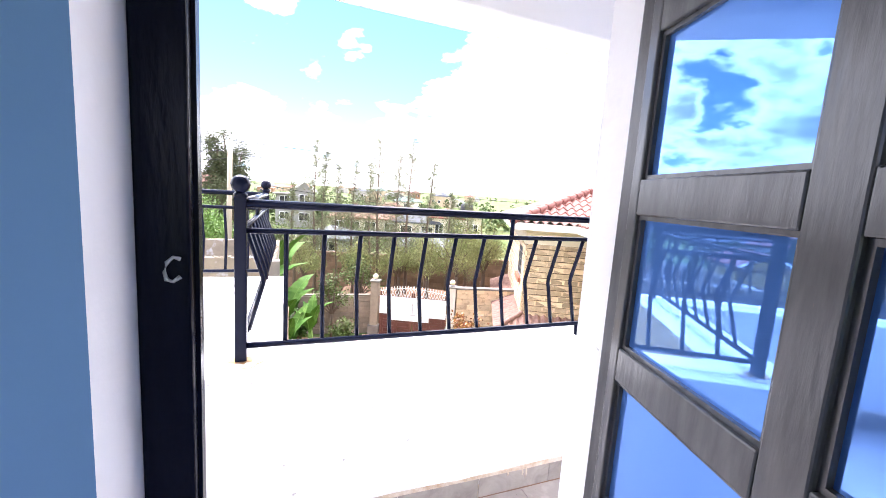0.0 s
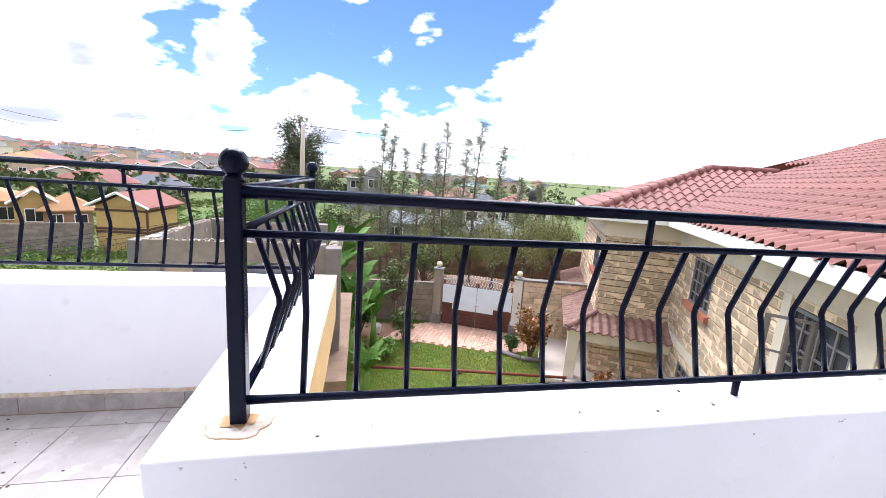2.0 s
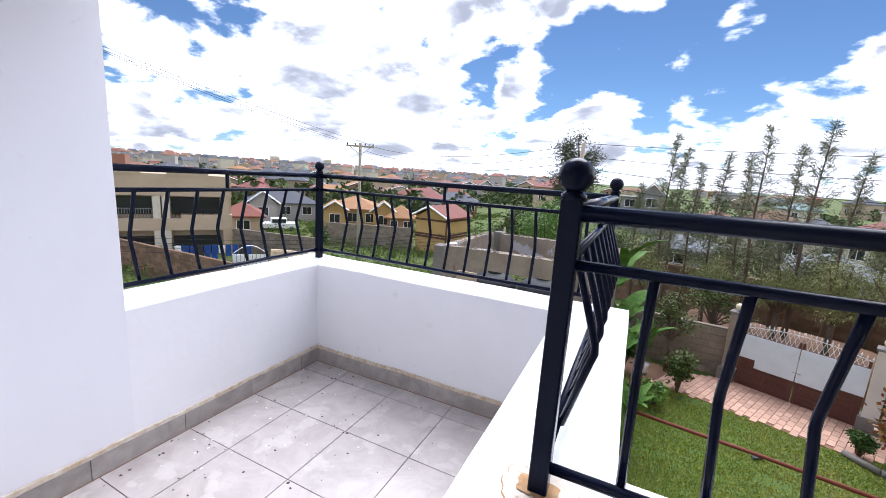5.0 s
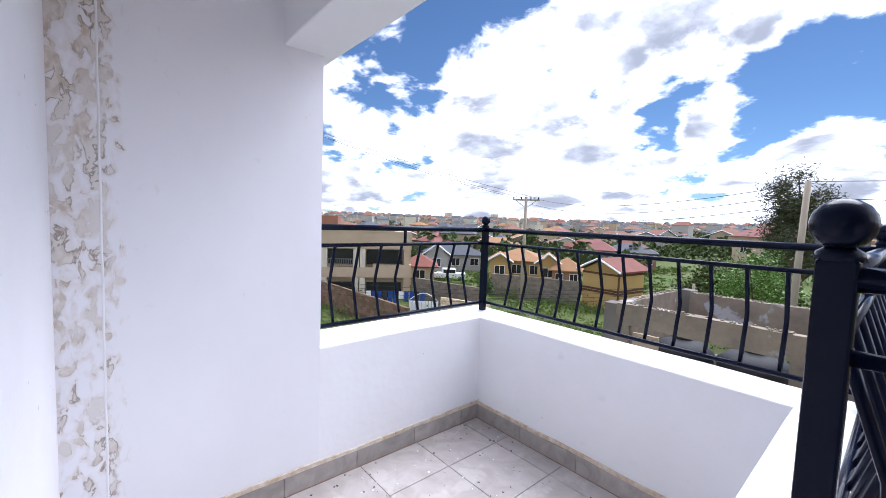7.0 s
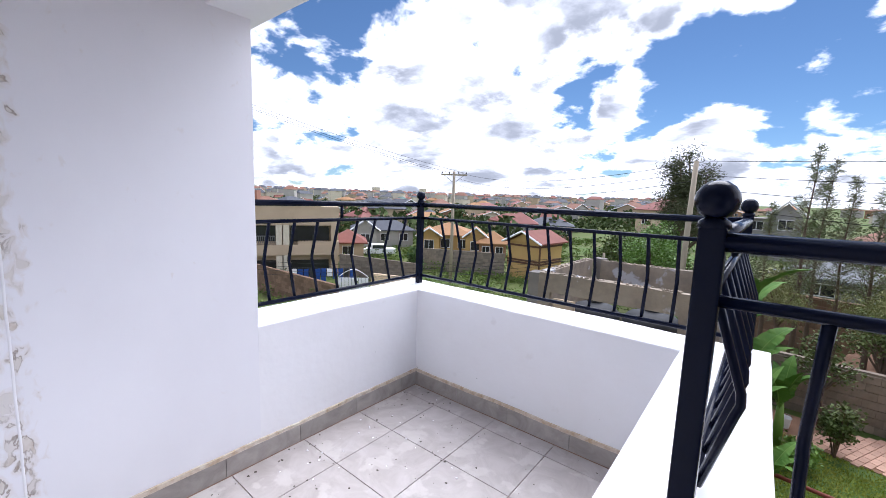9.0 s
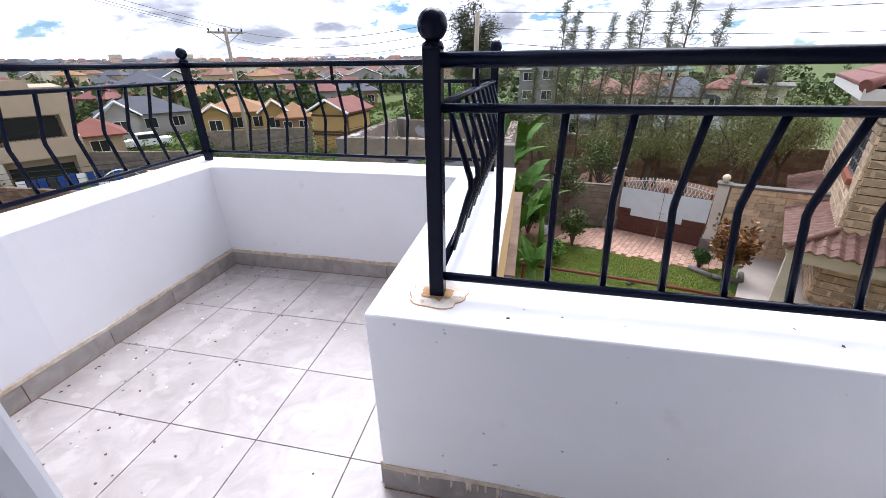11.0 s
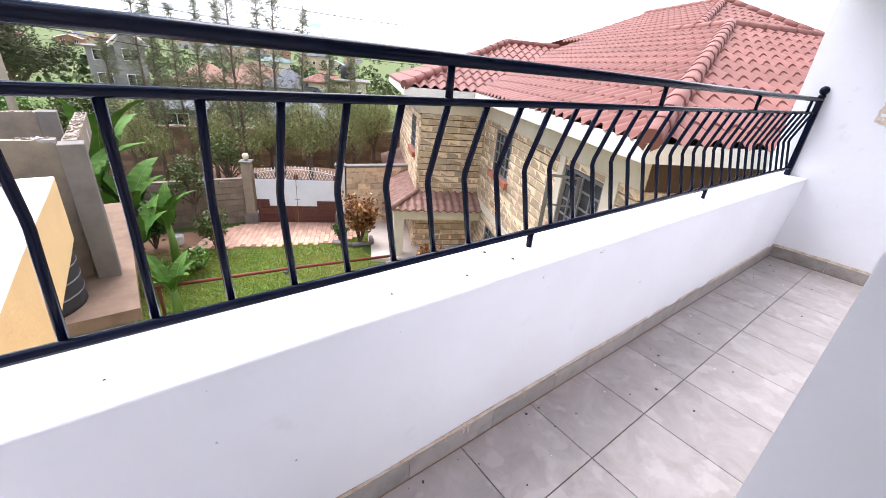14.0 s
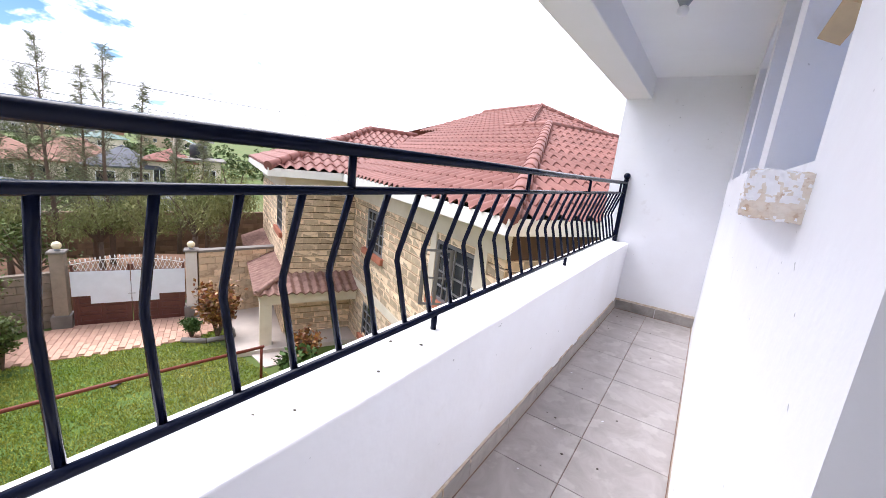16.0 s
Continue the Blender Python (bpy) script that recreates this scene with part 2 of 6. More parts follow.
def flaking(name, around, reach, weight, rest):
    """White paint that flakes off to beige with dark broken rims; flaking gathers about the plane y = around and under the ceiling."""
    m = bpy.data.materials.new(name)
    m.use_nodes = True
    N, L = m.node_tree.nodes.new, m.node_tree.links.new
    b = m.node_tree.nodes["Principled BSDF"]
    b.inputs["Roughness"].default_value = 0.75
    geo, sep, mp = N("ShaderNodeNewGeometry"), N("ShaderNodeSeparateXYZ"), N("ShaderNodeMapping")
    mp.inputs["Scale"].default_value = (1.0, 1.0, 0.62)
    L(geo.outputs["Position"], sep.inputs[0]); L(geo.outputs["Position"], mp.inputs[0])

    def tex(scale, detail, warp=0.0):
        n = N("ShaderNodeTexNoise")
        n.inputs["Scale"].default_value, n.inputs["Detail"].default_value, n.inputs["Distortion"].default_value = scale, detail, warp
        L(mp.outputs[0], n.inputs["Vector"])
        return n.outputs[0]

    def ramp(src, a, c, lo=0.0, hi=1.0):
        r = N("ShaderNodeMapRange"); r.interpolation_type = "SMOOTHSTEP"
        for k, v in zip((1, 2, 3, 4), (a, c, lo, hi)):
            r.inputs[k].default_value = v
        L(src, r.inputs[0])
        return r.outputs[0]

    def op(kind, p, q):
        n = N("ShaderNodeMath"); n.operation = kind
        for k, v in enumerate((p, q)):
            if isinstance(v, float):
                n.inputs[k].default_value = v
            else:
                L(v, n.inputs[k])
        return n.outputs[0]

    def mix(fac, p, q):
        n = N("ShaderNodeMix"); n.data_type = "RGBA"
        L(fac, n.inputs[0])
        for k, v in ((6, p), (7, q)):
            if isinstance(v, tuple):
                n.inputs[k].default_value = (*v, 1)
            else:
                L(v, n.inputs[k])
        return n.outputs[2]
    here = op("ADD", ramp(sep.outputs[1], around, around + reach, weight, rest), ramp(sep.outputs[2], 0.5, 1.5, -0.07, 0.0))
    v = op("ADD", tex(24.0, 7, 0.5), here)
    flake = ramp(v, 0.555, 0.575)
    rim = op("MULTIPLY", op("MULTIPLY", ramp(v, 0.535, 0.56), ramp(v, 0.60, 0.575)), ramp(tex(9.0, 3), 0.46, 0.62, 0.0, 0.7))
    paint = mix(ramp(tex(1.7, 5), 0.4, 0.7, 0.0, 0.3), (0.84, 0.84, 0.87), (0.72, 0.71, 0.74))
    paint = mix(op("MULTIPLY", ramp(v, 0.42, 0.56), 0.45), paint, (0.70, 0.63, 0.56))
    bare = mix(ramp(tex(48.0, 4), 0.35, 0.7), (0.74, 0.70, 0.65), (0.55, 0.47, 0.39))
    bare = mix(ramp(tex(6.0, 3), 0.45, 0.6), bare, (0.72, 0.69, 0.66))
    L(mix(rim, mix(flake, paint, bare), (0.24, 0.19, 0.15)), b.inputs["Base Color"])
    bp = N("ShaderNodeBump"); bp.inputs["Strength"].default_value, bp.inputs["Distance"].default_value = 0.6, 0.004
    bp.invert = True
    L(flake, bp.inputs["Height"]); L(bp.outputs[0], b.inputs["Normal"])
    return m


peeling = flaking("peeling", -0.75, 0.3, 0.055, 0.04)
flaking_wall = flaking("flaking_wall", -0.62, 0.11, 0.07, -0.22)
yellow_house = material("yellow_house", (0.52, 0.34, 0.13), 0.8, vary=0.3, scale=0.6)
beige_house = material("beige_house", (0.52, 0.40, 0.28), 0.85, vary=0.5, scale=0.5, dark=(0.4, 0.3, 0.21))
grey_roof = material("grey_roof", (0.085, 0.09, 0.105), 0.7, vary=0.5, scale=1)
orange_roof = material("orange_roof", (0.35, 0.19, 0.09), 0.75, vary=0.7, scale=0.8)
beige_grey = material("beige_grey", (0.46, 0.43, 0.40), 0.85, vary=0.4, scale=0.6)
brick_house = material("brick_house", (0.34, 0.19, 0.12), 0.85, vary=0.4, scale=0.8)
pink_roof = material("pink_roof", (0.26, 0.105, 0.09), 0.7, vary=0.6, scale=0.8)
grey_block = material("grey_block", (0.30, 0.29, 0.28), 0.9, vary=0.5, scale=1)
metal_sheet = material("metal_sheet", (0.17, 0.18, 0.19), 0.75, metal=0.0, vary=0.6, scale=1)
needle_mid = material("needle_mid", (0.19, 0.215, 0.075), 0.7, vary=0.8, scale=1.0, dark=(0.30, 0.275, 0.12), island_tint=0.35)
brown_stone = material("brown_stone", (0.24, 0.15, 0.10), 0.9, vary=0.7, scale=3, dark=(0.15, 0.095, 0.065), island_tint=0.25)
needle_dark = material("needle_dark", (0.06, 0.072, 0.034), 0.7, vary=0.6, scale=1.2, dark=(0.115, 0.115, 0.055), island_tint=0.35)
red_roof = material("red_roof", (0.21, 0.075, 0.055), 0.7, vary=0.6, scale=0.8)
brown_roof = material("brown_roof", (0.24, 0.12, 0.08), 0.7, vary=0.5, scale=0.8)
green_roof = material("green_roof", (0.13, 0.20, 0.18), 0.6, vary=0.4, scale=0.8)
dark_opening = material("dark_opening", (0.025, 0.025, 0.03), 0.2, vary=0.5, scale=3)
brown_trim = material("brown_trim", (0.11, 0.055, 0.035), 0.7, vary=0.4)
bark = material("bark", (0.14, 0.10, 0.075), 0.95, vary=0.8, scale=8, bump=0.6, stretch=(1, 1, 0.3))
pole_wood = material("pole_wood", (0.40, 0.34, 0.26), 0.9, vary=0.7, scale=4, stretch=(1, 1, 0.15))
needle = material("needle", (0.16, 0.18, 0.10), 0.7, vary=0.7, scale=1.0, dark=(0.24, 0.235, 0.14), island_tint=0.35)
leaf_olive = material("leaf_olive", (0.07, 0.105, 0.028), 0.6, vary=0.7, scale=3, dark=(0.12, 0.125, 0.045), island_tint=0.35)
leaf_light = material("leaf_light", (0.11, 0.22, 0.03), 0.5, vary=0.6, scale=3, dark=(0.19, 0.28, 0.05), island_tint=0.3)
banana_green = material("banana_green", (0.06, 0.14, 0.026), 0.6, vary=0.8, scale=3, dark=(0.13, 0.22, 0.05), island_tint=0.25, gloss=0.2)
croton_leaf = material("croton_leaf", (0.16, 0.022, 0.018), 0.45, vary=1.0, scale=11, dark=(0.31, 0.20, 0.03), island_tint=0.5)
far_green = material("far_green", (0.06, 0.09, 0.032), 0.9, vary=0.8, scale=0.4, dark=(0.10, 0.12, 0.045), island_tint=0.35)
tank_black = material("tank_black", (0.035, 0.037, 0.041), 0.62, vary=0.6, scale=4, dark=(0.06, 0.06, 0.062))
red_pipe = material("red_pipe", (0.19, 0.05, 0.035), 0.6, vary=0.6, scale=6, dark=(0.1, 0.03, 0.02))
field_green = material("field_green", (0.095, 0.165, 0.03), 0.7, vary=0.9, scale=0.5, dark=(0.16, 0.18, 0.05), island_tint=0.35)
dirt_dark = material("dirt_dark", (0.10, 0.085, 0.07), 0.95)
blue_cloth = material("blue_cloth", (0.03, 0.08, 0.3), 0.9, vary=0.5, scale=5)
steel_grey = material("steel_grey", (0.32, 0.34, 0.37), 0.45, metal=0.3, vary=0.4, scale=3)
porch_tile = material("porch_tile", (0.19, 0.105, 0.085), 0.8, vary=1.0, scale=6, dark=(0.30, 0.19, 0.15), island_tint=0.25)
sill_red = material("sill_red", (0.40, 0.15, 0.09), 0.8, vary=0.6, scale=4)
path_concrete = material("path_concrete", (0.55, 0.48, 0.42), 0.9, vary=0.5, scale=2)
dirt = material("dirt", (0.24, 0.14, 0.09), 0.95, vary=0.7, scale=2, bump=0.5)
cable_black = material("cable_black", (0.03, 0.03, 0.03), 0.7)


# ---- helpers for building ----
def box(bm, x0, x1, y0, y1, z0, z1, mi=0):
    vs = [bm.verts.new((x, y, z)) for z in (z0, z1) for x, y in ((x0, y0), (x1, y0), (x1, y1), (x0, y1))]
    fs = []
    for a in ((3, 2, 1, 0), (4, 5, 6, 7), (0, 1, 5, 4), (1, 2, 6, 5), (2, 3, 7, 6), (3, 0, 4, 7)):
        f = bm.faces.new([vs[k] for k in a]); f.material_index = mi; fs.append(f)
    return vs, fs


def bevelled(bm, width, segments=2):
    bmesh.ops.bevel(bm, geom=bm.edges[:], offset=width, segments=segments, profile=0.5, affect="EDGES", clamp_overlap=True)


def tube(bm, pts, r, n=8, closed_ends=True, flat=1.0):
    """Round bar through points; radius may be one number or one a point."""
    pts = [Vector(p) for p in pts]
    rs = r if isinstance(r, (list, tuple)) else [r] * len(pts)
    rings = []
    for k, p in enumerate(pts):
        d = (pts[min(k + 1, len(pts) - 1)] - pts[max(k - 1, 0)]).normalized()
        a = Vector((0, 0, 1)) if abs(d.z) < 0.9 else Vector((1, 0, 0))
        s = d.cross(a).normalized(); w = s.cross(d)
        rings.append([bm.verts.new(p + (s * math.cos(2 * math.pi * j / n) + w * math.sin(2 * math.pi * j / n) * flat) * rs[k]) for j in range(n)])
    for a, b in zip(rings, rings[1:]):
        for j in range(n):
            f = bm.faces.new((a[j], a[(j + 1) % n], b[(j + 1) % n], b[j])); f.smooth = n > 5
    if closed_ends:
        bm.faces.new(rings[0][::-1]); bm.faces.new(rings[-1])


def ball(bm, c, r, seg=16, squash=1.0):
    bmesh.ops.create_uvsphere(bm, u_segments=seg, v_segments=seg // 2, radius=r, matrix=Matrix.Translation(c) @ Matrix.Diagonal((1, 1, squash, 1)))
    for f in bm.faces:
        f.smooth = True


def mesh_of(bm, name, mats):
    bmesh.ops.recalc_face_normals(bm, faces=bm.faces[:]) if len(bm.faces) < 60000 else None
    me = bpy.data.meshes.new(name)
    bm.to_mesh(me); bm.free()
    for m in mats if isinstance(mats, (list, tuple)) else [mats]:
        me.materials.append(m)
    return me


def part(name, bm, mats, parent=None, label=""):
    """One bmesh as one mesh object, under a thing or a part."""
    ob = new(name, bm if isinstance(bm, bpy.types.Mesh) else mesh_of(bm, name, mats))
    if parent:
        ob.parent = parent
    if label:
        ob["label"] = label
    return ob


def empty(name, label, category, m=None, group="", kind=""):
    ob = tagged(new(name), label, category, group, kind)
    ob.empty_display_size = 0.2
    if m is not None:
        ob.matrix_world = m
    return ob


def structure(name, bm, mats, label, category):
    return tagged(part(name, bm, mats), label, category, kind="structure")


def wavy(bm, step, amount, axes="xyz"):
    """Cut a shell into squares and push the points about, like hand-laid plaster."""
    lo = [min(v.co[k] for v in bm.verts) for k in range(3)]
    hi = [max(v.co[k] for v in bm.verts) for k in range(3)]
    for k, ax in enumerate("xyz"):
        if ax in axes:
            c = lo[k] + step
            while c < hi[k] - step * 0.3:
                no = [0, 0, 0]; no[k] = 1; co = [0, 0, 0]; co[k] = c
                bmesh.ops.bisect_plane(bm, geom=bm.verts[:] + bm.edges[:] + bm.faces[:], plane_co=co, plane_no=no)
                c += step
    for v in bm.verts:
        v.co += noise.noise_vector(v.co * 2.3) * amount + noise.noise_vector(v.co * 9) * amount * 0.35
    for f in bm.faces:
        f.smooth = False


TOP = 0.732     # parapet top
WALL_Y = -0.752  # outer face of the house wall
ROOM_Y = -1.06  # its face in the room
END_X = 5.19


def prism(bm, outline, z0, z1):
    lo = [bm.verts.new((x, y, z0)) for x, y in outline]
    hi = [bm.verts.new((x, y, z1)) for x, y in outline]
    n = len(outline)
    bm.faces.new(hi)
    bm.faces.new(lo[::-1])
    for k in range(n):
        bm.faces.new((lo[k], lo[(k + 1) % n], hi[(k + 1) % n], hi[k]))


def build_parapet():
    # upper band, full thickness
    band = 0.42
    bm = bmesh.new()
    prism(bm, [(END_X, 0), (0, 0), (0, 1.415), (-1.69, 1.415), (-1.69, 0.225), (-2.0, 0.225), (-2.0, 1.70), (0.335, 1.70), (0.335, 0.25), (END_X, 0.25)], -0.25, TOP)
    bm.normal_update()
    top = [e for e in bm.edges if all(abs(v.co.z - TOP) < 1e-4 for v in e.verts)] + [e for e in bm.edges if abs(e.verts[0].co.z - e.verts[1].co.z) > 0.5 and abs(e.verts[0].co.x) < 0.01 and abs(e.verts[0].co.y) < 0.01]
    for v in bm.verts:
        if v.co.y < 0.01 and v.co.z > 0:
            v.co.y -= 0.019
    bmesh.ops.bevel(bm, geom=top, offset=0.008, segments=3, profile=0.5, affect="EDGES")
    bmesh.ops.bisect_plane(bm, geom=bm.verts[:] + bm.edges[:] + bm.faces[:], plane_co=(0, 0, band), plane_no=(0, 0, 1))
    bmesh.ops.bisect_plane(bm, geom=bm.verts[:] + bm.edges[:] + bm.faces[:], plane_co=(0, 0, band - 0.004), plane_no=(0, 0, 1))
    # the outer face steps back under the band
    for v in bm.verts:
        if v.co.z < band - 0.002:
            if v.co.x > 0.3 and 0.24 < v.co.y and v.co.x < 0.4:
                v.co.x = 0.17
            if v.co.y > 1.65:
                v.co.y = 1.58
            if v.co.x < -1.95:
                v.co.x = -1.86
    wavy(bm, 0.16, 0.004)
    for f in bm.faces:
        c = f.calc_center_median()
        f.material_index = 1 if (c.x > 0.15 and c.y > 0.245 and c.z < TOP - 0.01) or (c.z < -0.01) or c.y > 1.57 and c.z < TOP - 0.02 else 0
    structure("parapet_wall", bm, [white_paint, yellow_paint], "white painted plaster parapet wall with rounded edges", "parapet")


build_parapet()


def build_shell():
    # house wall with the door opening and the window
    bm = bmesh.new()
    ZC = 2.39
    x0, x1 = -1.69, 5.45
    dl, dr, dt = 0.165, 1.03, 2.1
    wins = ((1.42, 2.16), (2.38, 3.3), (3.5, 4.6))
    cuts = [(x0, dl, -0.25, ZC), (dl, dr, dt, ZC), (dr, wins[0][0], -0.25, ZC)]
    for k, (p, q) in enumerate(wins):
        cuts += [(p, q, -0.25, 1.4), (p, q, 2.3, ZC), (q, wins[k + 1][0] if k < 2 else x1, -0.25, ZC)]
    for p, q, c, d in cuts:
        box(bm, p, q, ROOM_Y, WALL_Y, c, d)
    bmesh.ops.remove_doubles(bm, verts=bm.verts[:], dist=1e-4)
    inner = [f for f in bm.faces if len([1 for e in f.edges if len(e.link_faces) > 2]) == 4]
    edges = [e for e in bm.edges if abs(e.verts[0].co.x - e.verts[1].co.x) < 1e-4 and abs(e.verts[0].co.y - e.verts[1].co.y) < 1e-4 and any(abs(e.verts[0].co.x - v) < 1e-3 for v in (dl, dr)) and e.verts[0].co.y > WALL_Y - 0.01 and max(v.co.z for v in e.verts) <= dt + 0.01]
    bmesh.ops.bevel(bm, geom=edges, offset=0.022, segments=4, profile=0.5, affect="EDGES")
    for f in bm.faces:
        f.material_index = 1 if f.calc_center_median().y < ROOM_Y + 0.005 else 0
    structure("wall_house", bm, [white_paint, blue_paint], "white plaster house wall with door and window openings", "wall")
    for k, (p, q) in enumerate(wins):
        w = empty("window_%d" % (k + 1), "white framed window set deep in the plaster wall", "window", kind="structure")
        bm = bmesh.new()
        for c in ((p, p + 0.04, 1.4, 2.3), (q - 0.04, q, 1.4, 2.3), (p + 0.04, q - 0.04, 1.4, 1.44), (p + 0.04, q - 0.04, 2.26, 2.3), ((p + q) / 2 - 0.02, (p + q) / 2 + 0.02, 1.44, 2.26)):
            box(bm, c[0], c[1], -0.99, -0.945, c[2], c[3])
        part("window_frame", bm, white_paint, w)
        for u, v in ((p + 0.04, (p + q) / 2 - 0.02), ((p + q) / 2 + 0.02, q - 0.04)):
            bm = bmesh.new(); box(bm, u, v, -0.97, -0.964, 1.44, 2.26)
            part("pane", bm, blue_glass, w).visible_shadow = False
    bm = bmesh.new()
    box(bm, 0.163, 0.198, -0.85, -0.757, 0.0, 2.1)
    bmesh.ops.bevel(bm, geom=[e for e in bm.edges if abs(e.verts[0].co.z - e.verts[1].co.z) > 1 and e.verts[0].co.x > 0.19], offset=0.02, segments=4, profile=0.5, affect="EDGES")
    wavy(bm, 0.12, 0.002, "z")
    structure("trim_reveal", bm, white_paint, "rounded white plaster edge of the door reveal", "trim")
    # top-hung sash of the first window, pushed open
    w = bpy.data.objects["window_1"]
    sash = Matrix.Translation((1.43, -0.93, 2.03)) @ Matrix.Rotation(math.atan2(0.18, 0.418), 4, "X")
    bm = bmesh.new()
    for c in ((0, 0.17, -0.455, -0.425), (0, 0.17, -0.03, 0.0), (0, 0.03, -0.425, -0.03), (0.14, 0.17, -0.425, -0.03)):
        box(bm, c[0], c[1], -0.018, 0.018, c[2], c[3])
    bm.transform(sash)
    so = part("sash", bm, sash_wood, w, "beige painted timber sash")
    bm = bmesh.new(); box(bm, 0.03, 0.14, -0.003, 0.003, -0.425, -0.03); bm.transform(sash)
    part("pane", bm, blue_glass, so).visible_shadow = False
    bm = bmesh.new(); box(bm, -2.0, -1.69, -0.76, 0.225, -0.25, 2.39)
    wavy(bm, 0.2, 0.003)
    structure("wall_west", bm, flaking_wall, "white plaster end wall of the balcony", "wall")
    bm = bmesh.new(); box(bm, END_X, 5.45, WALL_Y, 0.28, -0.25, 2.39)
    wavy(bm, 0.2, 0.003)
    structure("wall_east", bm, white_paint, "white plaster end wall of the balcony", "wall")
    bm = bmesh.new(); box(bm, -2.0, 5.45, 0.035, 0.285, 2.19, 2.75)
    bevelled(bm, 0.008); wavy(bm, 0.25, 0.003)
    structure("beam", bm, ceiling_paint, "white painted concrete beam over the balcony edge", "beam")
    bm = bmesh.new(); box(bm, -2.0, 5.45, -4.2, 0.035, 2.39, 2.75)
    structure("ceiling", bm, ceiling_paint, "white painted balcony ceiling", "ceiling")
    # room behind the door; unseen opening added in its far wall to admit daylight
    bm = bmesh.new()
    box(bm, -2.0, -1.69, -4.2, -0.76, -0.25, 2.39); box(bm, 3.6, 3.8, -4.2, ROOM_Y, -0.25, 2.39)
    box(bm, -1.69, -1.2, -4.2, -4.0, -0.25, 2.39); box(bm, 2.6, 3.6, -4.2, -4.0, -0.25, 2.39)
    box(bm, -1.2, 2.6, -4.2, -4.0, -0.25, 0.7); box(bm, -1.2, 2.6, -4.2, -4.0, 2.2, 2.39)
    structure("wall_room", bm, room_paint, "painted walls of the room behind the door", "wall")
    bm = bmesh.new(); box(bm, -1.69, 3.6, -4.0, WALL_Y, -0.25, -0.002)
    structure("floor_room", bm, tile_stone, "tiled floor of the room behind the door", "floor")


def build_sill():
    # broken sill block that juts out under the first window
    bm = bmesh.new()
    box(bm, 1.405, 2.2, -0.756, -0.676, 1.312, 1.378)
    wavy(bm, 0.04, 0.002)
    b2 = bmesh.new(); box(b2, 1.378, 1.408, -0.757, -0.678, 1.310, 1.380)
    wavy(b2, 0.0032, 0.0012)
    for v in b2.verts:
        v.co += noise.noise_vector(v.co * 60) * 0.005 + noise.noise_vector(v.co * 150) * 0.0025
    for f in b2.faces:
        c = f.calc_center_median()
        f.material_index = 1 if noise.noise(c * 95) + 0.7 * noise.noise(c * 210) > (-0.5 if c.z < 1.335 or c.y < -0.742 else 0.22) else 0
    me = bpy.data.meshes.new("end"); b2.to_mesh(me); b2.free(); bm.from_mesh(me); bpy.data.meshes.remove(me)
    structure("window_sill", bm, [white_paint, rust], "white plaster window sill with a broken crumbling end", "sill")


def build_peeling_strip():
    # plaster bead strip with flaking paint in the corner of the west wall
    bm = bmesh.new()
    box(bm, -1.69, -1.682, WALL_Y, -0.620, 0.12, 2.39)
    wavy(bm, 0.05, 0.0012, "z")
    structure("trim_corner", bm, peeling, "plaster strip with flaking white paint over beige", "wall patch")
    bm = bmesh.new()
    tube(bm, [(-1.6835, -0.619 + 0.001 * math.sin(k * 1.9), 0.12 + 2.27 * k / 24) for k in range(25)], 0.0042, 8)
    structure("trim_bead", bm, white_paint, "thin white plaster bead along the flaking strip", "trim")


build_shell()


def build_lower_house():
    bm = bmesh.new()
    box(bm, -1.95, 5.4, -4.15, 0.0, GROUND_Z - 0.2, -0.25)
    structure("wall_lower", bm, cream_paint, "cream plaster walls of the storey below the balcony", "wall")
    for k, (x, y) in enumerate(((-1.85, 1.55), (0.16, 1.55))):
        bm = bmesh.new(); box(bm, x - 0.13, x + 0.13, y - 0.13, y + 0.13, GROUND_Z - 0.2, -0.25); bevelled(bm, 0.012)
        structure("balcony_column", bm, yellow_paint, "yellow plastered column under the balcony", "column")


build_lower_house()
build_sill()
build_peeling_strip()


def build_floor():
    bm = bmesh.new()
    prism(bm, [(END_X, -0.76), (END_X, 0), (0, 0), (0, 1.415), (-1.69, 1.415), (-1.69, -0.76)], -0.25, -0.008)
    fl = structure("floor", bm, grout, "grey stone-look tiled balcony floor with brown joints", "floor")
    xs = [-1.69] + [-1.37 + 0.402 * k for k in range(0, 17) if -1.37 + 0.402 * k < END_X - 0.02] + [END_X]
    ys = [-0.76, -0.335, 0.068, 0.468, 0.868, 1.268, 1.415]
    g = 0.0022
    for a, b in zip(xs, xs[1:]):
        for c, d in zip(ys, ys[1:]):
            x0, x1, y0, y1 = a + g, b - g, c + g, d - g
            if x0 >= 0:
                y1 = min(y1, -g)
            elif x1 > 0 and y1 > 0:
                if y0 < 0:
                    bm = bmesh.new(); box(bm, x0, x1, y0, 0, -0.006, 0.0); part("tile", bm, tile_stone, fl)
                    y0 = 0
                x1 = -g
            if y1 - y0 < 0.02 or x1 - x0 < 0.02:
                continue
            bm = bmesh.new(); box(bm, x0, x1, y0, y1, -0.006, 0.0)
            part("tile", bm, tile_stone, fl)


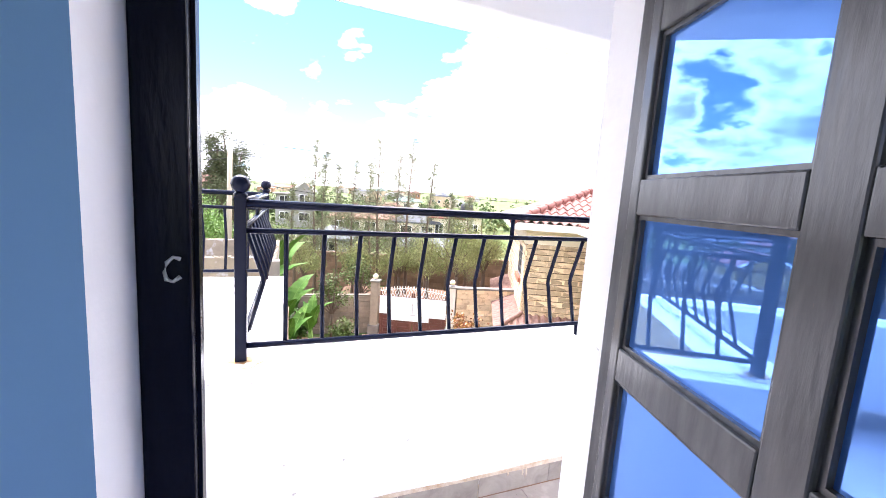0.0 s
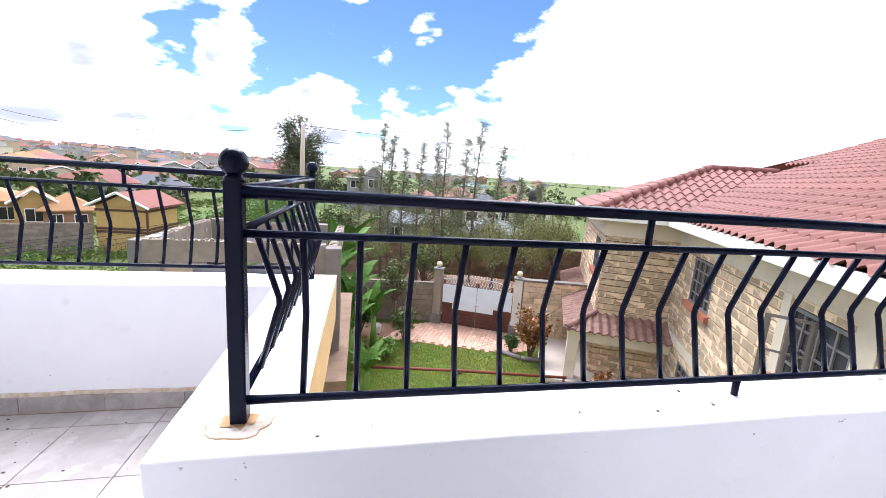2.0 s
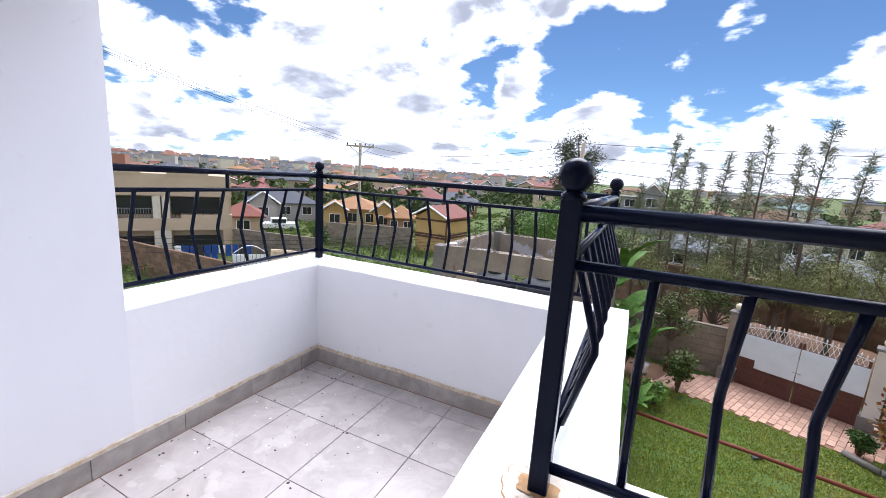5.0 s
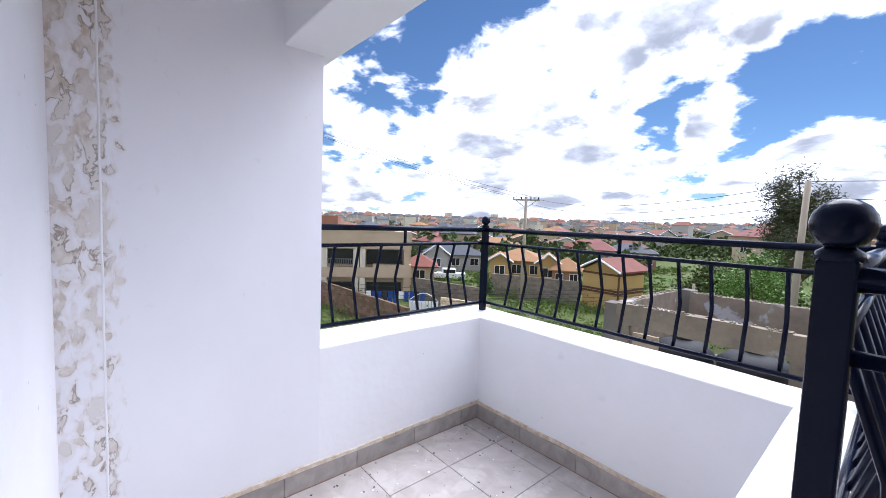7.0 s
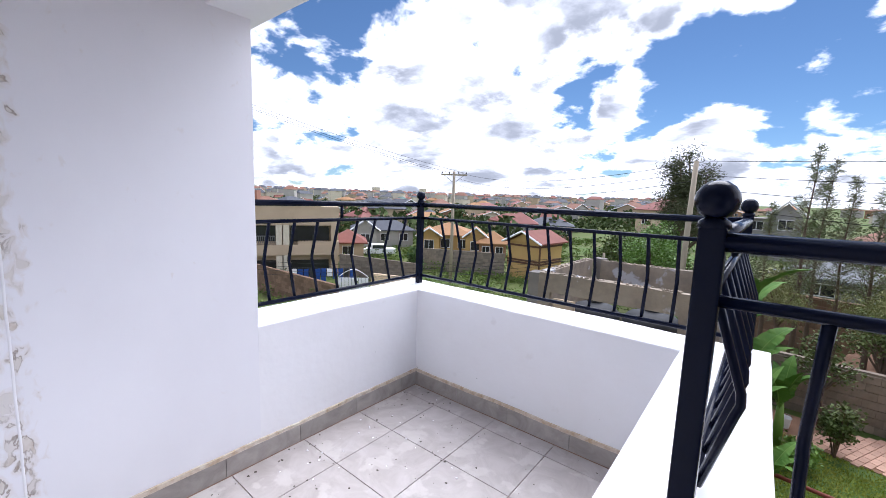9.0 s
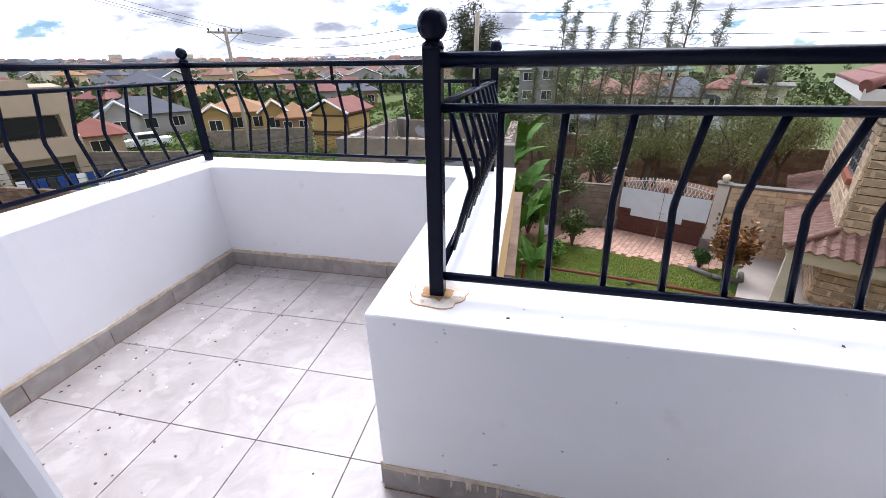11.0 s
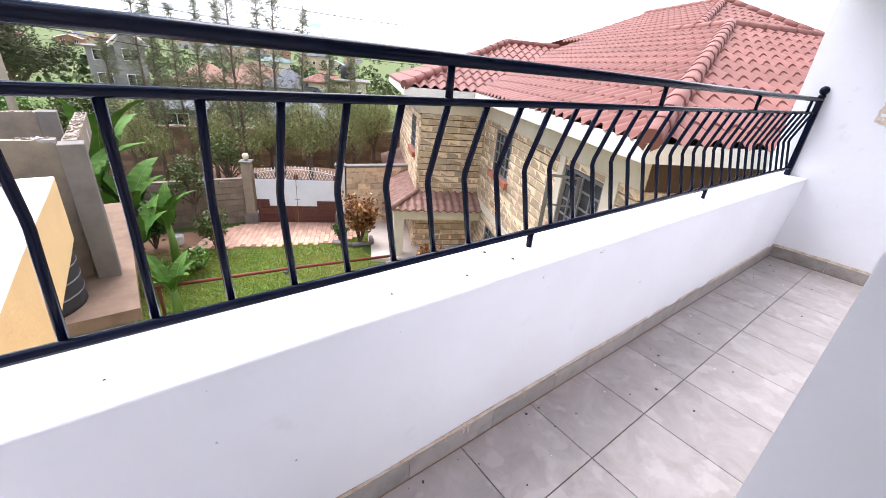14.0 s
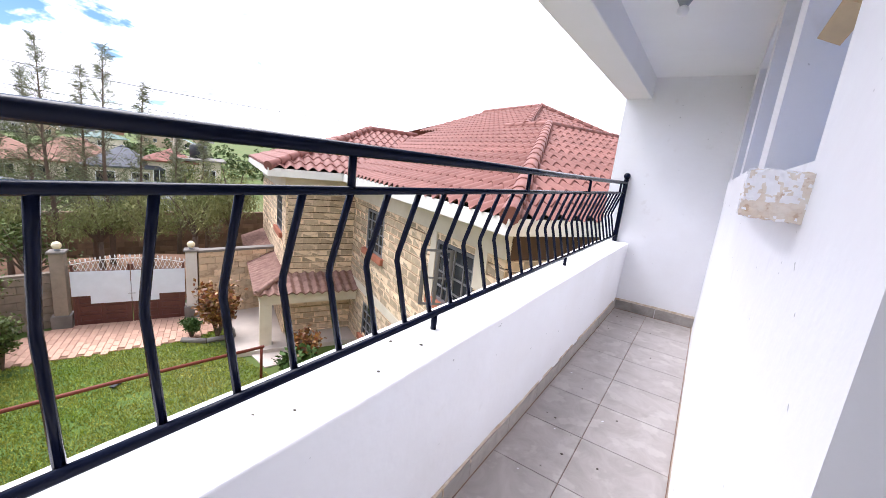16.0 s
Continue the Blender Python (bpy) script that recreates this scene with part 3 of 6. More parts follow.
def build_skirting():
    runs = (((0, 0), (END_X, 0), (0, -1)), ((0, 1.415), (0, 0), (-1, 0)), ((-1.69, 1.415), (0, 1.415), (0, -1)), ((-1.69, -0.76), (-1.69, 1.415), (1, 0)), ((END_X, 0), (END_X, -0.76), (-1, 0)), ((1.03, -0.76), (END_X, -0.76), (0, 1)), ((-1.69, -0.76), (0.155, -0.76), (0, 1)))
    for n, (a, b, out) in enumerate(runs):
        holder = empty("baseboard_%d" % (n + 1), "grey stone skirting tiles with a plaster lip", "skirting", kind="structure")
        a, b, out = Vector((*a, 0)), Vector((*b, 0)), Vector((*out, 0))
        L = (b - a).length; d = (b - a) / L
        s = 0.0 if n != 5 else L
        low = n == 5
        while s < L - 0.01:
            e = min(s + 0.402, L)
            p, q = a + d * (s + 0.002) , a + d * (e - 0.002)
            p2, q2 = p + out * 0.012, q + out * 0.012
            bm = bmesh.new()
            box(bm, min(p.x, q.x, p2.x, q2.x), max(p.x, q.x, p2.x, q2.x), min(p.y, q.y, p2.y, q2.y), max(p.y, q.y, p2.y, q2.y), -0.004, 0.100)
            part("skirting_tile", bm, skirting_stone, holder)
            s = e
        bm = bmesh.new()
        p, q = a, b; p2, q2 = a + out * 0.010, b + out * 0.010
        box(bm, min(p.x, q.x, p2.x, q2.x), max(p.x, q.x, p2.x, q2.x), min(p.y, q.y, p2.y, q2.y), max(p.y, q.y, p2.y, q2.y), 0.0 if low else 0.1, 0.02 if low else 0.122)
        wavy(bm, 0.03, 0.009)
        part("plaster_lip", bm, plaster_raw, holder, "rough beige plaster lip")
        bm = bmesh.new()
        p, q = a + out * 0.0125, b + out * 0.0125; p2, q2 = a + out * 0.0165, b + out * 0.0165
        box(bm, min(p.x, q.x, p2.x, q2.x), max(p.x, q.x, p2.x, q2.x), min(p.y, q.y, p2.y, q2.y), max(p.y, q.y, p2.y, q2.y), -0.002, 0.003)
        wavy(bm, 0.04, 0.002)
        part("floor_joint", bm, grout, holder, "brown grout line along the floor")


build_floor()
build_skirting()


def build_debris():
    rng = random.Random(19)
    bm = bmesh.new()
    for k in range(230):
        if k < 150:
            x, y, z = -1.66 + abs(rng.gauss(0, 0.55)), rng.uniform(-0.3, 1.38), 0.0
            if x > -0.05:
                continue
        elif k < 200:
            x, y, z = rng.uniform(0.0, 5.1), -0.02 - abs(rng.gauss(0, 0.2)), 0.0
        else:
            x, y, z = rng.uniform(0.3, 4.8), rng.uniform(0.02, 0.22), TOP
        r = rng.uniform(0.002, 0.006)
        a = rng.uniform(0, 6.28)
        vs, f = box(bm, -r, r * 0.8, -r * 0.6, r * 0.7, 0, r * 0.5)
        for v in vs:
            v.co = Matrix.Rotation(a, 3, "Z") @ (v.co + Vector((rng.uniform(-r, r) * 0.4, rng.uniform(-r, r) * 0.4, 0))) + Vector((x, y, z))
        for q in f:
            q.material_index = 1 if k % 4 == 0 else 0
    tagged(part("debris_flakes", bm, [dirt_dark, white_paint]), "small dark and pale flakes of plaster and dirt", "debris", kind="stuff")
    bm = bmesh.new()
    for k in range(16):
        x = rng.choice((0.12, 0.3, 0.33, 0.42, 1.4, 1.9)) + rng.gauss(0, 0.06)
        h = rng.uniform(0.012, 0.05)
        tube(bm, [(x, -0.013, 0.105), (x + 0.002, -0.015, 0.105 - h * 0.6), (x, -0.0135, 0.105 - h)], [0.004, 0.004, 0.002], 6)
    tagged(part("plaster_drips", bm, plaster_raw), "dried plaster drips on the skirting tiles", "plaster drips", kind="stuff")


build_debris()


def railing(name, a, b, outv, struts, stubs, first, step, n, label, posts=(), stop_b=True):
    """Black tube railing with belly balusters from a to b, bulging to outv."""
    root = empty(name, label, "railing", group="balcony railings")
    a, b, o = Vector((*a, 0)), Vector((*b, 0)), Vector((*outv, 0))
    L = (b - a).length; d = (b - a) / L
    def bar(nm, z, r, flat=1.0):
        bm = bmesh.new(); tube(bm, [a + Vector((0, 0, z)), b + Vector((0, 0, z))], r, 12, flat=flat); part(nm, bm, black_paint, root)
    bar("top_rail", 1.35, 0.021, 0.8); bar("middle_rail", 1.248, 0.013, 0.85); bar("bottom_rail", 0.795, 0.013, 0.9)
    for k in range(n):
        p = a + d * (first + k * step)
        bm = bmesh.new()
        tube(bm, [p + Vector((0, 0, 1.242)), p + o * 0.03 + Vector((0, 0, 1.145)), p + o * 0.066 + Vector((0, 0, 1.03)), p + o * 0.068 + Vector((0, 0, 1.005)), p + o * 0.06 + Vector((0, 0, 0.98)), p + o * 0.012 + Vector((0, 0, 0.80))], 0.0095, 8)
        part("baluster", bm, black_paint, root)
    for s in struts:
        p = a + d * s
        bm = bmesh.new(); tube(bm, [p + Vector((0, 0, 1.25)), p + Vector((0, 0, 1.35))], 0.0105, 8); part("strut", bm, black_paint, root)
    for s in stubs:
        p = a + d * s
        bm = bmesh.new(); tube(bm, [p + Vector((0, 0, 0.72)), p + Vector((0, 0, 0.79))], 0.012, 8); part("stub", bm, black_paint, root)
    for p in posts:
        bm = bmesh.new()
        box(bm, p[0] - 0.021, p[0] + 0.021, p[1] - 0.021, p[1] + 0.021, 0.72, 1.375)
        bevelled(bm, 0.004)
        po = part("post", bm, black_paint, root)
        bm = bmesh.new()
        tube(bm, [(p[0], p[1], 1.372), (p[0], p[1], 1.384), (p[0], p[1], 1.392)], [0.026, 0.024, 0.013], 12)
        ball(bm, (p[0], p[1], 1.42), 0.034)
        part("ball_finial", bm, black_paint, po)
    return root


PA, PB, PC = (0.176, 0.12), (0.185, 1.6), (-1.85, 1.6)
railing("railing", PA, (END_X, 0.12), (0, 1), (1.169, 2.344, 3.55, 4.75), (1.62, 3.23), 0.159, 0.1442, 34, "black painted steel railing with bent balusters on the parapet", posts=(PA, (5.17, 0.12)))
railing("railing", PA, PB, (1, 0), (0.75,), (), 0.17, 0.148, 9, "short black steel railing with bent balusters", posts=(PB,))
railing("railing", PC, PB, (0, 1), (1.04,), (), 0.21, 0.142, 13, "black steel railing with bent balusters on the parapet", posts=(PC,))
railing("railing", (-1.85, 0.225), PC, (-1, 0), (0.63,), (), 0.15, 0.152, 8, "black steel railing with bent balusters between wall and corner post")

# ---- door ----
def build_door():
    d = empty("door_1", "open grey-black timber door with blue reflective glass panes", "door", kind="structure")
    bm = bmesh.new()
    for x0, x1, z0, z1 in ((0.165, 0.226, 0.0, 2.1), (0.226, 1.018, 2.05, 2.1)):
        box(bm, x0, x1, -0.93, -0.85, z0, z1)
    bevelled(bm, 0.004)
    part("door_frame", bm, jamb_paint, d)
    # right jamb: paler paint than the rest of the frame, its lit look in the colour
    bm = bmesh.new(); box(bm, 1.018, 1.03, -0.93, -0.85, 0.0, 2.1); bevelled(bm, 0.004)
    part("door_frame", bm, door_paint, d)
    bm = bmesh.new()
    box(bm, 0.226, 0.231, -0.905, -0.885, 0.0, 2.05)
    part("door_stop", bm, jamb_paint, d)
    bm = bmesh.new()
    tube(bm, [(0.215, -0.934, 1.322), (0.208, -0.937, 1.325), (0.201, -0.937, 1.318), (0.198, -0.937, 1.306), (0.200, -0.937, 1.296), (0.207, -0.937, 1.293), (0.215, -0.934, 1.299)], [0.003, 0.0022, 0.0026, 0.002, 0.0028, 0.0022, 0.003], 9)
    part("bolt_keeper", bm, steel_grey, d, "bare worn steel bolt keeper")
    # leaf: s runs from the hinge to the lock
    ang = math.atan2(-0.958, -0.286)
    m = Matrix.Translation((0.988, -0.905, 0)) @ Matrix.Rotation(ang, 4, "Z")
    cols = ((0.03, 0.362), (0.425, 0.757))
    rows = ((0.12, 0.39), (0.46, 0.73), (0.80, 1.07), (1.14, 1.412), (1.482, 1.752), (1.82, 1.97))
    bm = bmesh.new()
    def piece(s0, s1, z0, z1):
        b2 = bmesh.new(); box(b2, s0, s1, 0.0, 0.042, z0, z1); bevelled(b2, 0.0035)
        me = bpy.data.meshes.new("piece"); b2.to_mesh(me); b2.free(); bm.from_mesh(me); bpy.data.meshes.remove(me)
    for s0, s1 in ((0.0, 0.03), (0.362, 0.425), (0.757, 0.84)):
        piece(s0, s1, 0.01, 2.04)
    for c0, c1 in cols:
        z = 0.01
        for z0, z1 in rows:
            piece(c0, c1, z, z0); z = z1
        piece(c0, c1, z, 2.04)
    leaf = part("door_leaf", bm, door_paint, d)
    leaf.matrix_basis = m
    for c0, c1 in cols:
        for z0, z1 in rows:
            bm = bmesh.new(); box(bm, c0, c1, 0.018, 0.024, z0, z1)
            part("pane", bm, blue_glass, leaf)
            bm = bmesh.new()
            for q in ((c0, c1, z0, z0 + 0.008), (c0, c1, z1 - 0.008, z1), (c0, c0 + 0.008, z0 + 0.008, z1 - 0.008), (c1 - 0.008, c1, z0 + 0.008, z1 - 0.008)):
                box(bm, q[0], q[1], 0.009, 0.018, q[2], q[3])
            part("glazing_bead", bm, door_paint, leaf)
    bm = bmesh.new(); tube(bm, [(0.80, 0.005, 1.0), (0.80, -0.045, 1.0), (0.70, -0.05, 1.0)], 0.009, 8)
    part("door_handle", bm, steel_grey, leaf)


build_door()


def build_ceiling_light():
    r = empty("ceiling_light", "small bulb holder on the balcony ceiling", "light", pose(3.35, -0.3, 2.39))
    bm = bmesh.new(); tube(bm, [(0, 0, 0), (0, 0, -0.02), (0, 0, -0.05)], [0.045, 0.04, 0.022], 14); part("holder", bm, steel_grey, r)
    bm = bmesh.new(); ball(bm, (0, 0, -0.075), 0.03, 12); part("bulb", bm, white_paint, r)


build_ceiling_light()


def build_rust_ring():
    # rust stain round the corner post
    bm = bmesh.new()
    n = 28
    c = Vector((0.176, 0.118, TOP + 0.0035))
    rim, mid = [], []
    for k in range(n):
        a = 2 * math.pi * k / n
        r = 0.076 * (1 + 0.3 * noise.noise(Vector((math.cos(a) * 2, math.sin(a) * 2, 3))))
        rim.append(bm.verts.new(c + Vector((math.cos(a) * r * 1.1, math.sin(a) * r, -0.0015))))
        mid.append(bm.verts.new(c + Vector((math.cos(a) * r * 1.06, math.sin(a) * r * 0.96, 0.0005))))
    for k in range(n):
        bm.faces.new((rim[k], rim[(k + 1) % n], mid[(k + 1) % n], mid[k])).material_index = 1
    bm.faces.new(mid)
    bm2 = bmesh.new()
    ring = []
    for k in range(n):
        a = 2 * math.pi * k / n
        r = 0.034 * (1 + 0.6 * noise.noise(Vector((math.cos(a) * 2, math.sin(a) * 2, 7))))
        ring.append(bm2.verts.new(c + Vector((math.cos(a) * r * 1.3, math.sin(a) * r, 0.003))))
    bm2.faces.new(ring)
    tagged(part("rust_stain", bm2, rust_dark), "orange rust stain at the foot of the post", "rust stain", kind="structure")
    tagged(part("rust_patch", bm, [rust, rust_dark]), "rust-stained cracked mortar patch round the post foot", "rust stain", kind="structure")


build_rust_ring()


# ---- ground and distance ----
def smooth(a, b, x):
    t = min(1.0, max(0.0, (x - a) / (b - a)))
    return t * t * (3 - 2 * t)


def land(x, y):
    """Height of the ground: a level yard, lower land to the north-west, slow rise to the horizon."""
    d = math.hypot(x, y)
    b = math.degrees(math.atan2(y, x))
    west = smooth(96, 112, b) if b > -60 else 1.0
    return GROUND_Z - 2.4 * smooth(13, 30, d) * west + 13.0 * smooth(90, 1300, d)


def build_ground():
    bm = bmesh.new()
    radii = [0.5, 4, 8, 11, 13, 16, 20, 25, 30, 36, 45, 60, 80, 110, 150, 200, 280, 380, 520, 700, 950, 1300, 1900, 3000]
    n = 96
    rings = [[bm.verts.new((r * math.cos(2 * math.pi * k / n), r * math.sin(2 * math.pi * k / n), land(r * math.cos(2 * math.pi * k / n), r * math.sin(2 * math.pi * k / n)))) for k in range(n)] for r in radii]
    bm.faces.new(rings[0])
    for a, b in zip(rings, rings[1:]):
        for k in range(n):
            bm.faces.new((a[k], a[(k + 1) % n], b[(k + 1) % n], b[k])).smooth = True
    structure("ground", bm, grass_green, "green grass land reaching the horizon", "ground")


build_ground()


def leaves(name, mat, parent, tips, size, count, spread, rng, long=1.0, droop=0.0, label=""):
    """Many small leaf blades scattered about the given points, as one mesh."""
    vs, fs = [], []
    for k in range(count):
        c = Vector(rng.choice(tips)) + Vector((rng.gauss(0, spread), rng.gauss(0, spread), rng.gauss(0, spread * 0.8)))
        d = Vector((rng.uniform(-1, 1), rng.uniform(-1, 1), rng.uniform(-0.6, 0.8) - droop)).normalized()
        w = d.cross(Vector((rng.uniform(-1, 1), rng.uniform(-1, 1), rng.uniform(-1, 1)))).normalized()
        L = size * rng.uniform(0.6, 1.4) * long; W = size * rng.uniform(0.25, 0.45)
        i = len(vs)
        vs += [c, c + d * L * 0.5 + w * W, c + d * L, c + d * L * 0.5 - w * W]
        fs.append((i, i + 1, i + 2, i + 3))
    me = bpy.data.meshes.new(name); me.from_pydata([tuple(v) for v in vs], [], fs); me.materials.append(mat)
    return part(name, me, mat, parent, label)


def casuarina(x, y, height, seed, lean=0.0, low=0.3, thick=1.0):
    """Feathery she-oak: thin trunk, upswept limbs with hanging needle tufts."""
    rng = random.Random(seed)
    z0 = land(x, y)
    r = empty("casuarina_tree", "tall feathery grey-green casuarina tree", "tree", pose(x, y, z0), group="casuarina trees")
    bm = bmesh.new()
    pts = [Vector((lean * (k / 8) ** 2 + 0.05 * math.sin(k), 0.04 * math.cos(k * 1.7), height * k / 8)) for k in range(9)]
    tube(bm, pts, [0.085 * thick * (1 - k / 8) ** 1.2 + 0.006 for k in range(9)], 7)
    limbs = []
    for k in range(80):
        f = low + (0.985 - low) * (k / 80) + rng.uniform(-0.01, 0.01)
        q = f * 8; i = min(7, int(q)); p = pts[i].lerp(pts[i + 1], q - i)
        L = (1.03 - f) ** 1.15 * height * 0.2 * rng.uniform(0.5, 1.2) * thick
        a = rng.uniform(0, 6.28)
        e = p + Vector((math.cos(a) * L, math.sin(a) * L, L * rng.uniform(0.7, 1.4)))
        m = p.lerp(e, 0.5) - Vector((0, 0, L * 0.1))
        tube(bm, [p, m, e], [0.012, 0.007, 0.003], 4)
        limbs.append((p, m, e))
    part("trunk", bm, bark, r)
    vs, fs = [], []
    for p, m, e in limbs:
        for k in range(30):
            t = rng.uniform(0.15, 1.0)
            c = (p.lerp(m, t * 2) if t < 0.5 else m.lerp(e, t * 2 - 1)) + Vector((rng.gauss(0, 0.05), rng.gauss(0, 0.05), rng.gauss(0, 0.05)))
            d = ((e - p).normalized() * 0.8 + Vector((rng.gauss(0, 0.5), rng.gauss(0, 0.5), rng.gauss(0, 0.4) - 0.2))).normalized()
            w = d.cross(Vector((rng.uniform(-1, 1), rng.uniform(-1, 1), 0.3))).normalized()
            L, W = rng.uniform(0.10, 0.28), rng.uniform(0.003, 0.0075)
            i = len(vs)
            vs += [c - w * W, c + w * W, c + d * L * 0.6 + w * W, c + d * L - Vector((0, 0, 0.04)), c + d * L * 0.6 - w * W]
            fs.append((i, i + 1, i + 2, i + 3, i + 4))
    me = bpy.data.meshes.new("crown"); me.from_pydata([tuple(v) for v in vs], [], fs); me.materials.append(needle)
    part("crown", me, needle, r)


def round_tree(name, x, y, height, width, seed, mat, label, count=2600, size=0.22, bare=0.3, z0=None, group="", flat=1.0, long=1.0, droop=0.0):
    """Broad tree: trunk, forked limbs and a ragged crown of leaf blades."""
    rng = random.Random(seed)
    r = empty(name, label, "tree", pose(x, y, land(x, y) if z0 is None else z0), group=group)
    bm = bmesh.new()
    base = Vector((0, 0, height * bare))
    tube(bm, [(0, 0, -0.1), base * 0.6, base], [height * 0.028, height * 0.022, height * 0.018], 7)
    tips = []
    for k in range(16):
        a = rng.uniform(0, 6.28); f = rng.uniform(0.15, 1.0)
        e = Vector((math.cos(a) * width * 0.42 * f, math.sin(a) * width * 0.42 * f, height * (bare + (0.95 - bare) * (1 - 0.75 * f * f) * rng.uniform(0.55, 1.0))))
        m = base.lerp(e, 0.5) + Vector((0, 0, height * 0.04))
        tube(bm, [base, m, e], [height * 0.011, height * 0.007, height * 0.003], 5)
        tips += [tuple(e), tuple(base.lerp(e, 0.75)), tuple(m.lerp(e, 0.3))]
    part("trunk", bm, bark, r)
    leaves("crown", mat, r, tips, size, count, width * 0.075 * flat, rng, long, droop)
    return r


def shrub(name, x, y, height, width, seed, mat, label, category="shrub", count=900, size=0.1, z0=None, stems=9):
    rng = random.Random(seed)
    r = empty(name, label, category, pose(x, y, land(x, y) if z0 is None else z0))
    bm = bmesh.new(); tips = []
    for k in range(stems):
        a = 6.28 * k / stems + rng.uniform(-0.3, 0.3); f = rng.uniform(0.25, 1)
        e = Vector((math.cos(a) * width * 0.42 * f, math.sin(a) * width * 0.42 * f, height * rng.uniform(0.6, 0.95) * (1 - 0.25 * f)))
        tube(bm, [(0, 0, -0.05), e * 0.5 + Vector((0, 0, height * 0.06)), e], [0.02, 0.013, 0.006], 5)
        tips += [tuple(e), tuple(e * 0.75 + Vector((0, 0, 0.06))), tuple(e * 0.5 + Vector((0, 0, 0.08)))]
    part("stem", bm, bark, r)
    leaves("foliage", mat, r, tips, size, count, width * 0.08, rng)
    return r


def banana(x, y, height, seed, n=6, z0=None):
    """Banana plant: thick stem and long arching blades folded along the midrib."""
    rng = random.Random(seed)
    r = empty("banana_plant", "green banana plant with long torn leaves", "banana plant", pose(x, y, GROUND_Z if z0 is None else z0), group="banana plants")
    bm = bmesh.new(); tube(bm, [(0, 0, -0.1), (0.02, 0, height * 0.3), (0, 0.03, height * 0.58)], [0.11, 0.09, 0.05], 9); part("stem", bm, leaf_light, r)
    for k in range(n):
        a = 6.28 * k / n + rng.uniform(-0.35, 0.35)
        L = height * rng.uniform(0.55, 0.8); lean = rng.uniform(0.12, 0.55); bend = rng.uniform(0.5, 1.5)
        o = Vector((math.cos(a), math.sin(a), 0)); sd = Vector((-math.sin(a), math.cos(a), 0))
        bm = bmesh.new()
        c, spine, prev = Vector((0, 0, height * 0.45)), [], None
        steps = 30
        for j in range(steps + 1):
            t = j / steps
            th = lean + bend * t * t
            d = o * math.sin(th) + Vector((0, 0, math.cos(th)))
            nrm = d.cross(sd)
            spine.append(c.copy())
            w = 0.02 if t < 0.2 else 0.145 * L * min(1.0, (t - 0.19) * 7) ** 0.6 * max(0.03, 1 - ((t - 0.2) / 0.8) ** 3.2)
            torn = rng.random() < 0.3 and 0.3 < t
            fold = 0.28 + rng.uniform(-0.08, 0.08)
            cur = [bm.verts.new(c + sd * w * q * rng.uniform(0.9, 1.05) - d * abs(q) * w * 0.25 + nrm * (abs(q) * w * fold)) for q in (-1, -0.5, 0, 0.5, 1)]
            if prev:
                for q in range(4):
                    if torn and q in (0, 3) and rng.random() < 0.7:
                        mid = (prev[q].co + cur[q + 1].co) / 2
                        tip = cur[q if q == 0 else q + 1]
                        tip.co -= d * w * 0.14
                    bm.faces.new((prev[q], prev[q + 1], cur[q + 1], cur[q])).smooth = False
            prev = cur
            c = c + d * (L / steps)
        blade = part("leaf", bm, banana_green, r)
        bm = bmesh.new(); tube(bm, spine[::3], [0.016, 0.014, 0.013, 0.012, 0.011, 0.009, 0.008, 0.007, 0.006, 0.005, 0.003][:len(spine[::3])], 5)
        part("midrib", bm, leaf_light, blade)


# ---- neighbouring house ----
HX, HY, HROT, EAVE = 4.65, 1.14, -27.0, 0.8
PITCH = 0.385
HOUSE = pose(HX, HY, 0, 0, 0, HROT)


def roof_slope(parent, a, b, apexes, z0, mat, clips, name="roof_tiles", depth=9.0):
    """Pressed roof tiles on one slope. a to b is the eave in the house's own plan (left to right seen from outside); clips are vertical cuts (point, direction kept)."""
    a, b = Vector((*a, 0)), Vector((*b, 0))
    d = (b - a).normalized(); up = Vector((-d.y, d.x, 0)); W = (b - a).length
    course, wave = 0.36, 0.26
    cols = int(W / (wave / 6))
    vs, fs = [], []
    nr = int(depth / course)
    for j in range(nr):
        for e, (s, lift) in enumerate(((j * course, 0.026), ((j + 1) * course, 0.000))):
            for c in range(cols + 1):
                w = c * wave / 6
                ph = (c % 6) / 6
                bulge = 0.07 * (0.5 + 0.5 * math.cos(2 * math.pi * ph)) ** 0.8
                off = -0.02 * math.cos(2 * math.pi * ph)
                p = a + d * w + up * (s - off)
                vs.append((p.x, p.y, z0 + (s - off) * PITCH + bulge + lift))
    n1 = cols + 1
    rows_ = len(vs) // n1
    for j in range(rows_ - 1):
        for c in range(cols):
            i = j * n1 + c
            fs.append((i, i + 1, i + n1 + 1, i + n1))
    me = bpy.data.meshes.new(name); me.from_pydata(vs, [], fs)
    bm = bmesh.new(); bm.from_mesh(me); bpy.data.meshes.remove(me)
    for co, no in clips:
        bmesh.ops.bisect_plane(bm, geom=bm.verts[:] + bm.edges[:] + bm.faces[:], plane_co=(*co, 0), plane_no=(*no, 0), clear_inner=True)
    for f in bm.faces:
        f.normal_update()
        f.smooth = abs(f.normal.z) > 0.55
    for e in bm.edges:
        if len(e.link_faces) == 2 and e.link_faces[0].smooth != e.link_faces[1].smooth:
            e.smooth = False
    ob = part(name, bm, mat, parent)
    ob["kind"] = "stuff"
    return ob


